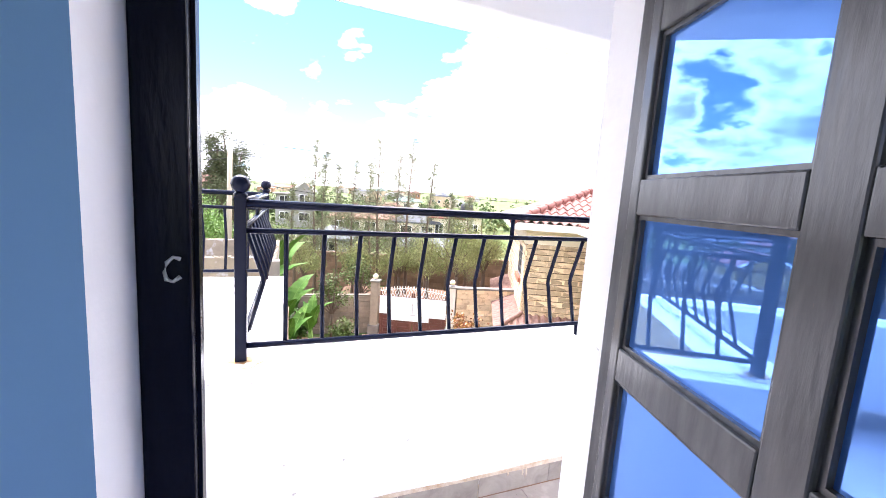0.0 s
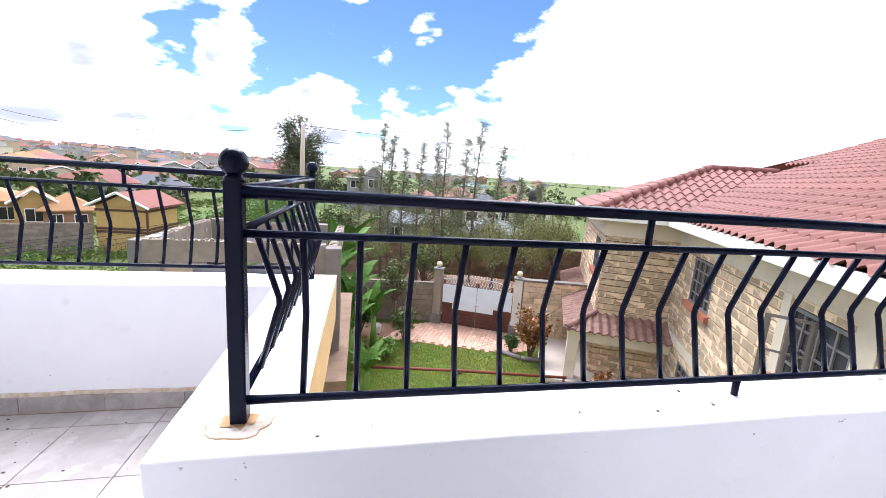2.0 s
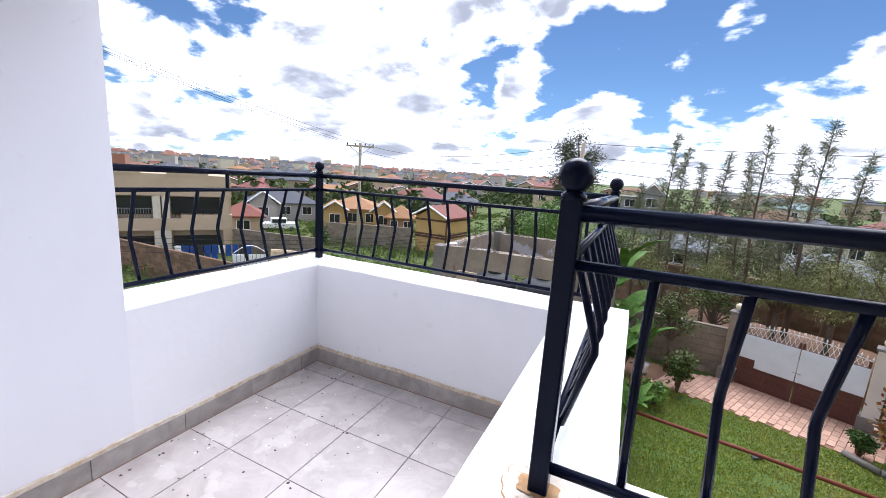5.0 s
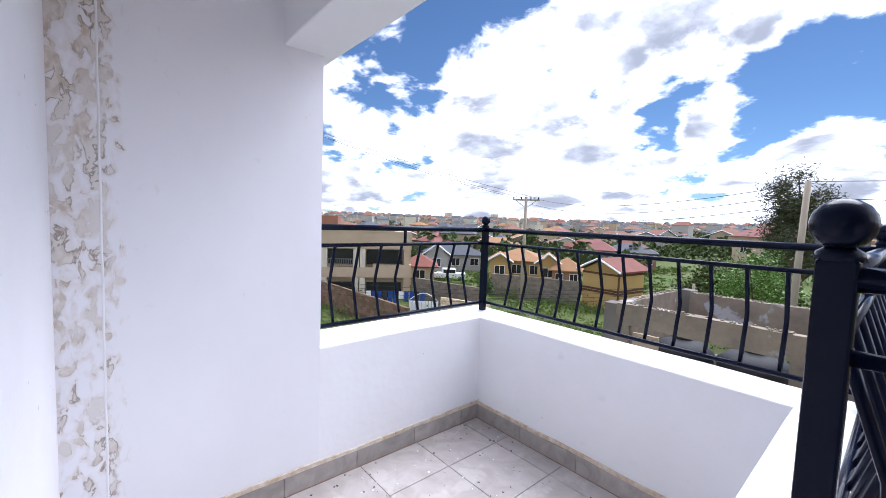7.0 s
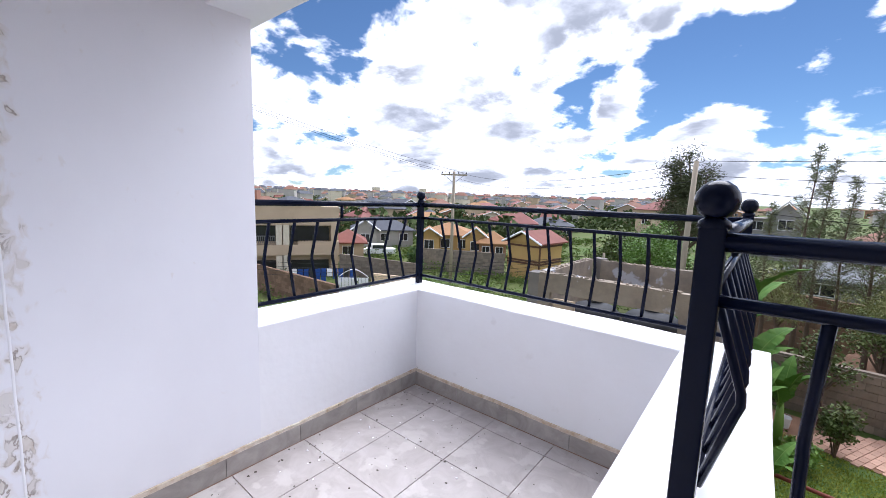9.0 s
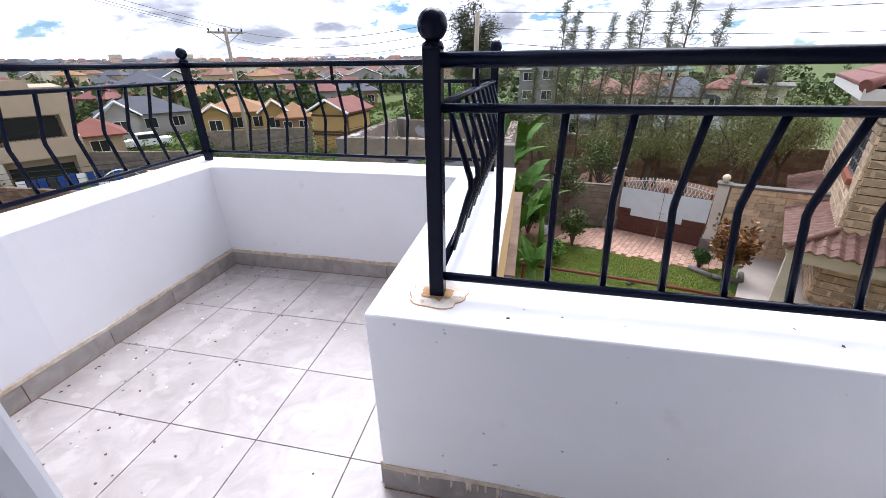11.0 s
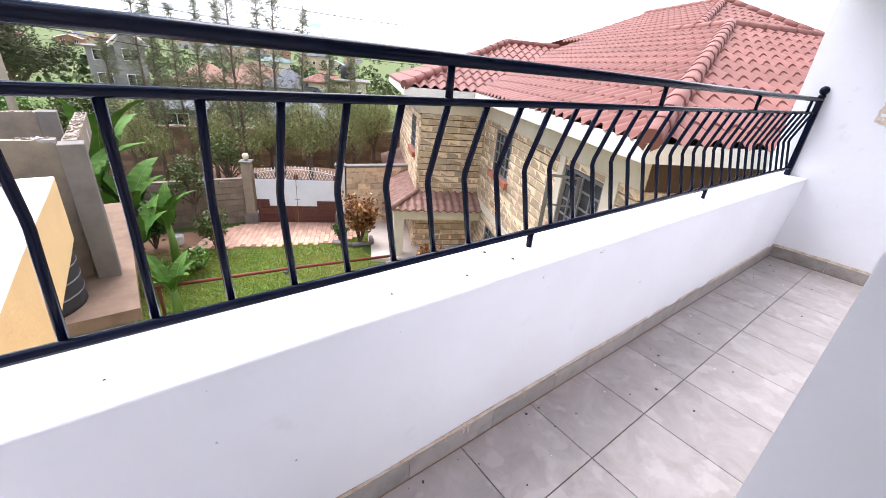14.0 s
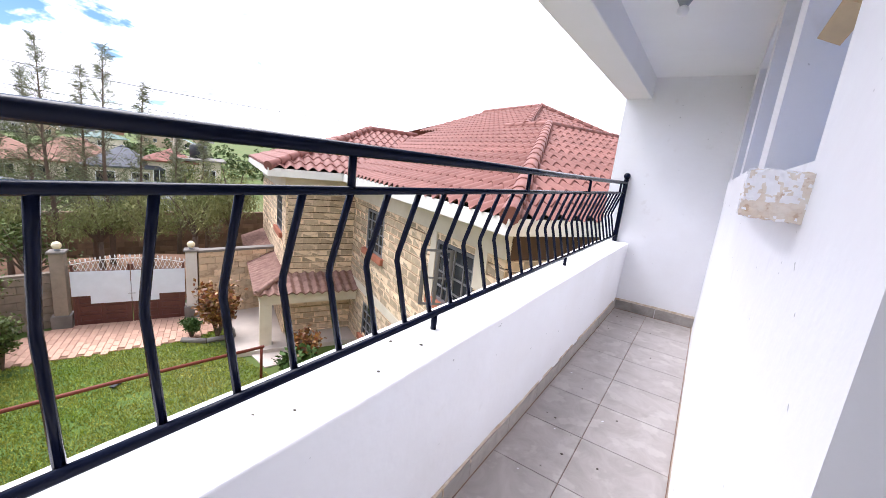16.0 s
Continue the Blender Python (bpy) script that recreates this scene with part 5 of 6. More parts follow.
def build_gate():
    bl, br = Vector((3.46, 12.32)), Vector((5.67, 11.25))
    W = (br - bl).length; ang = math.degrees(math.atan2(br.y - bl.y, br.x - bl.x))
    m = pose(bl.x, bl.y, GROUND_Z, 0, 0, ang)
    g = empty("metal_gate", "double steel gate, brown below, white film above, spiked arch", "gate", m)
    arch = lambda s: 1.66 + 0.16 * (1 - (2 * abs(s) - 1) ** 2)
    for side_ in (0, 1):
        x0, x1 = (0.02, W / 2 - 0.01) if side_ == 0 else (W / 2 + 0.01, W - 0.02)
        bm = bmesh.new(); box(bm, x0, x1, 0.0, 0.03, 0.03, 1.5)
        for c in ((x0, x0 + 0.05, 0.03, 1.66), (x1 - 0.05, x1, 0.03, 1.66)):
            box(bm, c[0], c[1], -0.015, 0.045, c[2], c[3])
        leaf = part("gate_leaf", bm, brown_gate, g)
        for i in range(2):
            for j in range(3):
                px = x0 + 0.1 + i * (x1 - x0 - 0.15) / 2; pz = 0.12 + j * 0.24
                bm = bmesh.new()
                w = (x1 - x0 - 0.3) / 2
                for q in ((px, px + w, pz, pz + 0.03), (px, px + w, pz + 0.15, pz + 0.18), (px, px + 0.03, pz + 0.03, pz + 0.15), (px + w - 0.03, px + w, pz + 0.03, pz + 0.15)):
                    box(bm, q[0], q[1], -0.034, 0.002, q[2], q[3])
                part("panel_moulding", bm, brown_gate, leaf)
        # the pale film, stepped along its lower edge
        bm = bmesh.new()
        if side_ == 0:
            box(bm, x0 - 0.01, x0 + 0.36, -0.046, -0.038, 0.84, 1.5); box(bm, x0 + 0.36, x1, -0.046, -0.038, 0.62, 1.5)
        else:
            box(bm, x0, x0 + 0.6, -0.046, -0.038, 0.62, 1.5); box(bm, x0 + 0.6, x1 + 0.01, -0.046, -0.038, 0.8, 1.5)
        part("film_sheet", bm, white_sheet, leaf, "pale blue-white protective film")
        # lattice, arch and spikes
        bm = bmesh.new()
        n = 12
        for k in range(n + 1):
            x = x0 + (x1 - x0) * k / n
            zt = arch(x / W)
            if k < n:
                xn = x0 + (x1 - x0) * (k + 1) / n
                tube(bm, [(x, 0.015, zt), (xn, 0.015, arch(xn / W))], 0.012, 5)
                tube(bm, [(x, 0.015, 1.5), (xn, 0.015, arch(xn / W))], 0.006, 4)
                tube(bm, [(x, 0.015, zt), (xn, 0.015, 1.5)], 0.006, 4)
        part("lattice", bm, lattice_white, leaf, "white lattice under an arched bar")
        for k in range(n + 1):
            x = x0 + (x1 - x0) * k / n
            zt = arch(x / W)
            bm = bmesh.new(); tube(bm, [(x, 0.015, zt), (x, 0.015, zt + 0.03), (x, 0.015, zt + 0.05), (x, 0.015, zt + 0.11)], [0.007, 0.01, 0.022, 0.002], 6)
            part("spike", bm, lattice_white, leaf)
    bm = bmesh.new(); tube(bm, [(W / 2, -0.04, 0.75), (W / 2, -0.04, 1.2)], 0.012, 6); tube(bm, [(W / 2 - 0.07, -0.04, 0.85), (W / 2 + 0.1, -0.04, 0.85)], 0.012, 6)
    part("bolt", bm, steel_grey, g)
    for x, mat, nm in ((-0.2, grey_stone, "grey"), (W + 0.16, pillar_white, "white")):
        p = tagged(new("gate_pillar"), "%s gate pillar carrying a globe lamp" % nm, "pillar", "gate pillars")
        p.matrix_world = m @ Matrix.Translation((x, 0.05, 0))
        bm = bmesh.new(); box(bm, -0.14, 0.14, -0.14, 0.14, 0, 1.98); bevelled(bm, 0.01); part("shaft", bm, mat if nm == "grey" else pillar_white, p)
        bm = bmesh.new(); box(bm, -0.2, 0.2, -0.2, 0.2, 0, 0.36); bevelled(bm, 0.01); part("foot", bm, concrete, p)
        bm = bmesh.new(); box(bm, -0.18, 0.18, -0.18, 0.18, 1.98, 2.04); bevelled(bm, 0.01); part("cap", bm, concrete, p)
        l = tagged(new("globe_lamp"), "cream glass globe lamp on a gate pillar", "lamp", "gate lamps")
        l.matrix_world = m @ Matrix.Translation((x, 0.05, 2.04))
        bm = bmesh.new(); tube(bm, [(0, 0, 0), (0, 0, 0.05)], [0.06, 0.045], 10); part("base", bm, steel_grey, l)
        bm = bmesh.new(); ball(bm, (0, 0, 0.13), 0.1, 16); part("globe", bm, glow_globe, l)


lattice_white = material("lattice_white", (0.75, 0.75, 0.75), 0.5, vary=0.2)
pillar_white = material("pillar_white", (0.70, 0.66, 0.60), 0.7, vary=0.5, scale=2, dark=(0.5, 0.45, 0.4))
build_gate()


# ---- planting in the yard ----
shrub("shrub", 1.95, 10.75, 1.45, 1.15, 31, leaf_olive, "olive-green rounded shrub with bare lower stems", count=1300, size=0.085)
shrub("shrub", 1.35, 9.7, 0.55, 0.9, 32, leaf_light, "bright green low shrub on the lawn edge", count=1100, size=0.09)
shrub("shrub", 0.75, 9.3, 0.5, 0.8, 33, leaf_light, "bright green low shrub on the lawn edge", count=900, size=0.09)
shrub("croton_shrub", 5.62, 9.4, 1.85, 1.15, 34, croton_leaf, "croton shrub with red, yellow and green leaves", count=1700, size=0.115, stems=13)
shrub("croton_shrub", 6.25, 6.6, 1.0, 0.9, 35, croton_leaf, "croton shrub with dark red leaves by the porch", count=900, size=0.12)
shrub("shrub", 5.75, 6.25, 0.8, 0.9, 36, leaf_dark, "dark green broad-leaved shrub by the porch", count=700, size=0.14)
shrub("clipped_bush", 5.18, 9.85, 0.62, 0.5, 37, leaf_dark, "small clipped round dark green bush", count=3600, size=0.05, stems=14)
round_tree("young_tree", 1.75, 12.0, 2.7, 1.8, 38, leaf_olive, "young sparse-leaved tree before the stone wall", count=1100, size=0.085, bare=0.35, z0=GROUND_Z)
round_tree("young_tree", 3.0, 13.9, 3.0, 2.2, 39, leaf_olive, "young sparse-leaved tree behind the stone wall", count=1200, size=0.09, bare=0.35, z0=GROUND_Z)
for k, (bx, by_, bh) in enumerate(((0.72, 7.6, 1.35), (0.95, 10.2, 2.0), (0.2, 10.4, 2.6), (-0.5, 10.4, 3.0), (0.3, 9.1, 2.0), (-0.1, 12.2, 3.6))):
    banana(bx, by_, bh, 50 + k)
for k, (bx, by_) in enumerate(((-0.2, 9.3), (0.6, 11.5), (-0.6, 12.2), (-1.8, 10.2))):
    shrub("shrub", bx, by_, 1.5, 1.3, 60 + k, leaf_dark, "dense dark green bush among the banana plants", count=900, size=0.13)


def build_yard_things():
    r = empty("pipe_rail", "rusty red pipe rail across the lawn", "rail")
    bm = bmesh.new(); tube(bm, [(0.45, 7.72, -3.02), (2.8, 7.3, -2.99), (5.35, 6.86, -3.03)], 0.035, 8); part("bar", bm, red_pipe, r)
    for x, y in ((0.5, 7.71), (5.3, 6.87)):
        bm = bmesh.new(); tube(bm, [(x, y, GROUND_Z), (x, y, -3.0)], 0.03, 8); part("post", bm, red_pipe, r)
    b = empty("bucket", "white plastic bucket on bare soil", "bucket", pose(1.15, 11.55, GROUND_Z))
    bm = bmesh.new()
    tube(bm, [(0, 0, 0), (0, 0, 0.26)], [0.10, 0.13], 16, closed_ends=False)
    tube(bm, [(0, 0, 0.0), (0, 0, 0.012)], 0.1, 16); tube(bm, [(0, 0, 0.245), (0, 0, 0.262)], [0.139, 0.139], 16, closed_ends=False)
    part("body", bm, white_paint, b)
    bm = bmesh.new(); tube(bm, [(0.13 * math.cos(a), 0.0, 0.25 + 0.1 * math.sin(a)) for a in [math.pi * k / 8 for k in range(9)]], 0.004, 5); part("handle", bm, steel_grey, b)
    bm = bmesh.new(); prism(bm, [(0.2, 10.4), (1.8, 10.9), (2.6, 12.2), (-0.5, 12.7), (-0.8, 11)], GROUND_Z - 0.05, GROUND_Z + 0.008)
    structure("soil_bed", bm, dirt, "bare brown soil by the boundary wall", "soil")
    p = empty("sandal", "dark rubber sandal lying on the lawn", "shoe", pose(3.2, 8.6, GROUND_Z + 0.03, 0, 0, 30))
    bm = bmesh.new(); box(bm, -0.12, 0.12, -0.05, 0.05, 0, 0.03); bevelled(bm, 0.012); part("sole", bm, tank_black, p)
    bm = bmesh.new(); tube(bm, [(0.0, -0.05, 0.03), (0.03, 0, 0.09), (0.0, 0.05, 0.03)], 0.015, 6); part("strap", bm, tank_black, p)


build_yard_things()


def build_tank_stand():
    """Raw concrete stand with open-top walls and black water tanks."""
    r = empty("tank_stand", "raw concrete water tank stand with stained walls", "tank stand")
    for x, y in ((0.075, 5.4), (-2.72, 5.6), (-0.35, 8.1), (-2.5, 8.3)):
        bm = bmesh.new(); box(bm, x - 0.11, x + 0.13, y - 0.1, y + 0.14, GROUND_Z, 0.2); bevelled(bm, 0.012); wavy(bm, 0.25, 0.008); part("column", bm, concrete, r)
    bm = bmesh.new(); box(bm, -2.95, 0.35, 4.32, 8.5, -1.65, -1.5); wavy(bm, 0.25, 0.01)
    part("slab", bm, concrete_brown, r)
    bm = bmesh.new(); box(bm, -2.9, 0.2, 4.5, 4.65, -1.95, -1.66); part("edge_beam", bm, concrete, r)
    for nm, c in (("front_wall", (-2.61, -0.035, 5.45, 5.6, -0.09, 0.23)), ("pier", (-0.52, -0.035, 5.46, 5.59, -1.5, -0.09)), ("pier", (-2.61, -2.40, 5.46, 5.59, -1.5, -0.09)), ("back_wall", (-2.4, -0.46, 8.05, 8.2, -0.5, 0.18)), ("left_wall", (-2.72, -2.57, 5.74, 8.05, -1.5, 0.2)), ("side_beam", (0.0, 0.14, 5.54, 8.0, -0.12, 0.2))):
        bm = bmesh.new(); box(bm, *c); wavy(bm, 0.13, 0.012)
        for v in bm.verts:
            if v.co.z > 0.1:
                v.co.z += 0.012 * noise.noise(v.co * 5) + 0.008 * noise.noise(v.co * 17)
        part(nm, bm, concrete_stained, r)
    bm = bmesh.new(); box(bm, -2.36, -2.0, 5.52, 5.58, -1.5, -0.2); part("infill_panel", bm, beige_house, r)
    # broken mortar and chips left along the wall tops
    rng = random.Random(44)
    bm = bmesh.new()
    for k in range(420):
        f = rng.random()
        x, y = ((-2.6 + 2.5 * f, rng.uniform(5.46, 5.59)), (-2.4 + 1.9 * f, rng.uniform(8.06, 8.19)), (rng.uniform(-2.71, -2.58), 5.8 + 2.2 * f), (rng.uniform(0.01, 0.13), 5.6 + 2.3 * f))[k % 4]
        q = rng.uniform(0.006, 0.018)
        vs, _ = box(bm, -q, q * 0.8, -q * 0.7, q, -0.01, q * 0.7)
        turn = Matrix.Rotation(rng.uniform(0, 6.28), 3, "Z")
        for v in vs:
            v.co = turn @ (v.co + Vector((rng.uniform(-q, q), rng.uniform(-q, q), 0)) * 0.3) + Vector((x, y, 0.185 if k % 4 == 1 else 0.205 if k % 4 > 1 else 0.235))
    part("rubble", bm, concrete_stained, r, "loose chips of pale mortar")["kind"] = "stuff"
    for k, (x, y, rad, h) in enumerate(((-0.62, 4.88, 0.5, 1.0), (-1.8, 4.95, 0.5, 1.0), (-0.98, 6.2, 0.44, 1.08), (-1.88, 6.2, 0.42, 1.05))):
        t = empty("water_tank", "black ribbed plastic water tank on the concrete slab", "water tank", pose(x, y, -1.5), group="water tanks")
        bm = bmesh.new()
        pts, rs = [], []
        for j in range(25):
            z = h * j / 24
            pts.append((0, 0, z)); rs.append(rad * (0.985 if j % 4 else 1.0))
        pts += [(0, 0, h + 0.1), (0, 0, h + 0.17)]; rs += [rad * 0.75, rad * 0.3]
        tube(bm, pts, rs, 28); part("body", bm, tank_black, t)
        for j in range(1, 6):
            bm = bmesh.new(); tube(bm, [(0, 0, h * j / 6 - 0.01), (0, 0, h * j / 6), (0, 0, h * j / 6 + 0.01)], [rad * 1.0, rad * 1.012, rad * 1.0], 28, closed_ends=False); part("rib", bm, tank_rib, t)
        bm = bmesh.new(); tube(bm, [(0, 0, h + 0.16), (0, 0, h + 0.22)], [rad * 0.32, rad * 0.3], 18); part("lid", bm, tank_black, t)


concrete_brown = material("concrete_brown", (0.24, 0.165, 0.115), 0.95, vary=0.8, scale=4, dark=(0.15, 0.10, 0.07), bump=0.5)
concrete_stained = material("concrete_stained", (0.31, 0.26, 0.20), 0.9, vary=0.9, scale=3, dark=(0.18, 0.15, 0.12), bump=0.5, spots=0.8, spot_color=(0.5, 0.5, 0.52), spot_scale=2.2, spot_edge=(0.62, 0.66))
tank_rib = material("tank_rib", (0.22, 0.22, 0.225), 0.5)
build_tank_stand()


# ---- the land to the north-west: walls, houses, poles ----
def polar(b, d, z=None):
    x, y = 0.22 + d * math.cos(radians(b)), -0.64 + d * math.sin(radians(b))
    return Vector((x, y, land(x, y) if z is None else z))


def far_wall(b0, d0, b1, d1, top, mat, label, seed):
    p, q = polar(b0, d0), polar(b1, d1)
    yard_wall("field_wall", (p.x, p.y), (q.x, q.y), min(p.z, q.z) - 0.4, top, mat, label, seed, course=0.25, length=0.5, cap=False)


far_wall(156.5, 35.5, 144.2, 24.6, -4.15, brown_stone, "brown concrete block field wall", 71)
far_wall(143.8, 37, 133.0, 32, -4.0, grey_stone, "grey concrete block field wall", 72)
far_wall(139.4, 29.5, 132.2, 27.5, -4.35, stone_wall, "brown stone field wall", 73)
far_wall(132.2, 41.5, 119.9, 39.5, -3.9, grey_stone, "grey concrete block field wall", 74)


def face_to(p, extra=0.0):
    """A pose at p whose -y side looks back to the balcony."""
    a = math.degrees(math.atan2(p.y + 0.64, p.x - 0.22)) - 90 + extra
    return pose(p.x, p.y, p.z, 0, 0, a)


def house_window(parent, x, y, z, w, h, mat=None):
    bm = bmesh.new(); box(bm, x - w / 2, x + w / 2, y - 0.03, y + 0.02, z, z + h)
    wd = part("window", bm, dark_opening, parent)
    bm = bmesh.new()
    for c in ((x - w / 2 - 0.06, x - w / 2, z - 0.06, z + h + 0.06), (x + w / 2, x + w / 2 + 0.06, z - 0.06, z + h + 0.06), (x - w / 2, x + w / 2, z + h, z + h + 0.06), (x - w / 2, x + w / 2, z - 0.06, z), (x - 0.025, x + 0.025, z, z + h)):
        box(bm, c[0], c[1], y - 0.07, y + 0.01, c[2], c[3])
    part("frame", bm, mat or white_paint, wd)


def house(p, w, dep, h, rise, wall_m, roof_m, label, turn=0.0, gable=False, wins=3, storeys=1, trim=None):
    """Small house: walls, hipped or gabled roof with eaves, framed windows, a door."""
    r = empty("house", label, "house", face_to(p, turn))
    bm = bmesh.new(); box(bm, -w / 2, w / 2, 0, dep, -0.6, h); part("wall", bm, wall_m, r)
    bm = bmesh.new(); o = 0.45
    x0, x1, y0, y1 = -w / 2 - o, w / 2 + o, -o, dep + o
    if gable:
        c = [(x0, y0, h - 0.1), (x1, y0, h - 0.1), (x1, y1, h - 0.1), (x0, y1, h - 0.1), (0, y0, h + rise), (0, y1, h + rise)]
        fs = [(0, 4, 5, 3), (4, 1, 2, 5)]
    else:
        m = min(dep, w) / 2
        c = [(x0, y0, h - 0.1), (x1, y0, h - 0.1), (x1, y1, h - 0.1), (x0, y1, h - 0.1), (x0 + m if w > dep else 0, (y0 + y1) / 2, h + rise), (x1 - m if w > dep else 0, (y0 + y1) / 2 + 0.01, h + rise)]
        fs = [(0, 1, 5, 4), (2, 3, 4, 5), (3, 0, 4), (1, 2, 5)]
    vs = [bm.verts.new(v) for v in c]
    for f in fs:
        bm.faces.new([vs[k] for k in f])
    g = bmesh.ops.extrude_face_region(bm, geom=bm.faces[:])
    for v in g["geom"]:
        if isinstance(v, bmesh.types.BMVert):
            v.co.z += 0.14
    part("roof", bm, roof_m, r)
    if gable:
        bm = bmesh.new(); a = [bm.verts.new(v) for v in ((-w / 2, 0.0, h - 0.1), (w / 2, 0.0, h - 0.1), (0, 0.0, h + rise * 0.9), (-w / 2, 0.2, h - 0.1), (w / 2, 0.2, h - 0.1), (0, 0.2, h + rise * 0.9))]
        for f in ((0, 1, 2), (5, 4, 3), (0, 2, 5, 3), (1, 4, 5, 2)):
            bm.faces.new([a[k] for k in f])
        part("gable", bm, wall_m, r)
        bm = bmesh.new()
        for sgn in (-1, 1):
            tube(bm, [(sgn * (w / 2 + o), -o - 0.03, h - 0.05), (0, -o - 0.03, h + rise + 0.08)], 0.1, 4)
        part("bargeboard", bm, white_paint, r)
    for st in range(storeys):
        for k in range(wins):
            x = -w / 2 + w * (k + 0.5) / wins
            house_window(r, x, 0.0, 0.9 + st * h / storeys if storeys > 1 else h * 0.38, min(1.2, w / wins * 0.5), min(1.1, h / storeys * 0.42), trim)
    return r


house(polar(137.4, 60), 8.6, 7, 2.5, 1.7, beige_grey, grey_roof, "grey-roofed bungalow with pale walls", turn=8, wins=3)
house(polar(140.2, 57), 3.4, 3, 2.7, 1.5, beige_grey, grey_roof, "pale gabled porch wing with a dark grey roof", gable=True, wins=1)
house(polar(128.6, 53), 7.0, 7, 2.7, 1.4, yellow_house, orange_roof, "yellow bungalow with an orange tile roof", wins=3, turn=-6)
house(polar(131.0, 51), 2.6, 2.5, 2.7, 1.0, yellow_house, orange_roof, "small yellow gabled wing with an orange roof", gable=True, wins=1)
house(polar(124.2, 51), 2.6, 2.5, 2.7, 1.2, yellow_house, orange_roof, "small yellow gabled wing with an orange roof", gable=True, wins=1)
house(polar(121.7, 50), 3.4, 3.4, 2.1, 1.4, brick_house, orange_roof, "round-fronted brick wing with a peaked orange roof", wins=2)
hy = house(polar(117.3, 39), 3.6, 4.4, 3.6, 1.0, yellow_house, red_roof, "yellow two-storey house with brown bands and red roof", turn=-32, gable=True, wins=0)
for z in (1.5, 1.75, 3.2):
    bm = bmesh.new(); box(bm, -1.85, 1.85, -0.06, 0.0, z, z + 0.18); part("band", bm, brown_trim, hy)
    bm = bmesh.new(); box(bm, 1.8, 1.86, 0.0, 4.4, z, z + 0.18); part("band", bm, brown_trim, hy)
bm = bmesh.new(); box(bm, 1.78, 1.88, -0.08, 0.1, -0.4, 3.6); part("corner_post", bm, brown_trim, hy)
house(polar(118.0, 75), 6, 6, 3.4, 2.0, beige_grey, pink_roof, "house with a pink metal roof", wins=3)
house(polar(114.0, 80), 9, 7, 3.0, 1.4, brick_house, grey_roof, "long low house with a dark roof", wins=4)
house(polar(142.6, 46), 3.5, 5, 2.2, 1.2, beige_house, red_roof, "small house with a red tile roof", wins=1)


def build_apartments():
    p = polar(151.5, 37.5)
    r = empty("apartment_building", "unpainted beige three-storey apartment block with balconies", "building", face_to(p, -4))
    w = 5.4; b = -0.5; top = 0.25 - p.z
    f1 = -3.15 - p.z; f2 = -1.44 - p.z
    bm = bmesh.new(); box(bm, -w - 2, w - 0.4, 0.9, 9, b, top); part("wall", bm, beige_house, r)
    for z0, z1 in ((f1 - 1.0, f1 - 0.05), (f2, f2 + 1.0)):
        bm = bmesh.new(); box(bm, -w - 2, w - 0.4, 0.0, 0.9, z0, z1); part("band", bm, beige_house, r)
    for x in (-6.2, -3.9, -3.3, -0.4, 0.2, 4.3):
        bm = bmesh.new(); box(bm, x, x + 0.5, 0.05, 0.9, b, f2 + 0.02); part("column", bm, cream_paint if x < 3 else beige_house, r)
    bm = bmesh.new(); box(bm, 1.4, w - 0.4, 0.06, 0.9, f1 - 0.05, f1 + 0.25); part("panel", bm, beige_house, r)
    for st in (0, 1):
        z0 = b if st == 0 else f1 - 0.02
        for x0, x1 in ((-5.6, -3.9), (-2.8, -0.5), (0.8, 4.1)):
            bm = bmesh.new(); box(bm, x0, x1, 0.78, 0.92, z0 + 0.2, z0 + (1.6 if st else 2.0)); wd = part("window", bm, dark_opening, r)
            bm = bmesh.new()
            n = 14
            for k in range(n + 1):
                x = x0 + (x1 - x0) * k / n
                box(bm, x - 0.02, x + 0.02, 0.1, 0.14, z0 + 0.1, z0 + (0.75 if x0 < 0 else 1.5))
            box(bm, x0, x1, 0.09, 0.15, z0 + 0.7, z0 + 0.76)
            part("grille", bm, window_steel if x0 < 0 else dark_opening, wd)
    for x0, x1 in ((-3.2, -1.0), (0.6, 3.4)):
        bm = bmesh.new(); box(bm, x0, x1, -0.08, 0.3, top - 0.1, top + 0.45); part("roof_parapet", bm, beige_house, r)
    bm = bmesh.new(); box(bm, -w - 2, w - 0.4, 0.0, 0.9, f2 + 1.0, top); part("cornice", bm, beige_house, r)
    bm = bmesh.new(); box(bm, -4.9, -2.2, 3, 6, top, top + 1.3); part("roof_room", bm, brown_roof, r)


build_apartments()


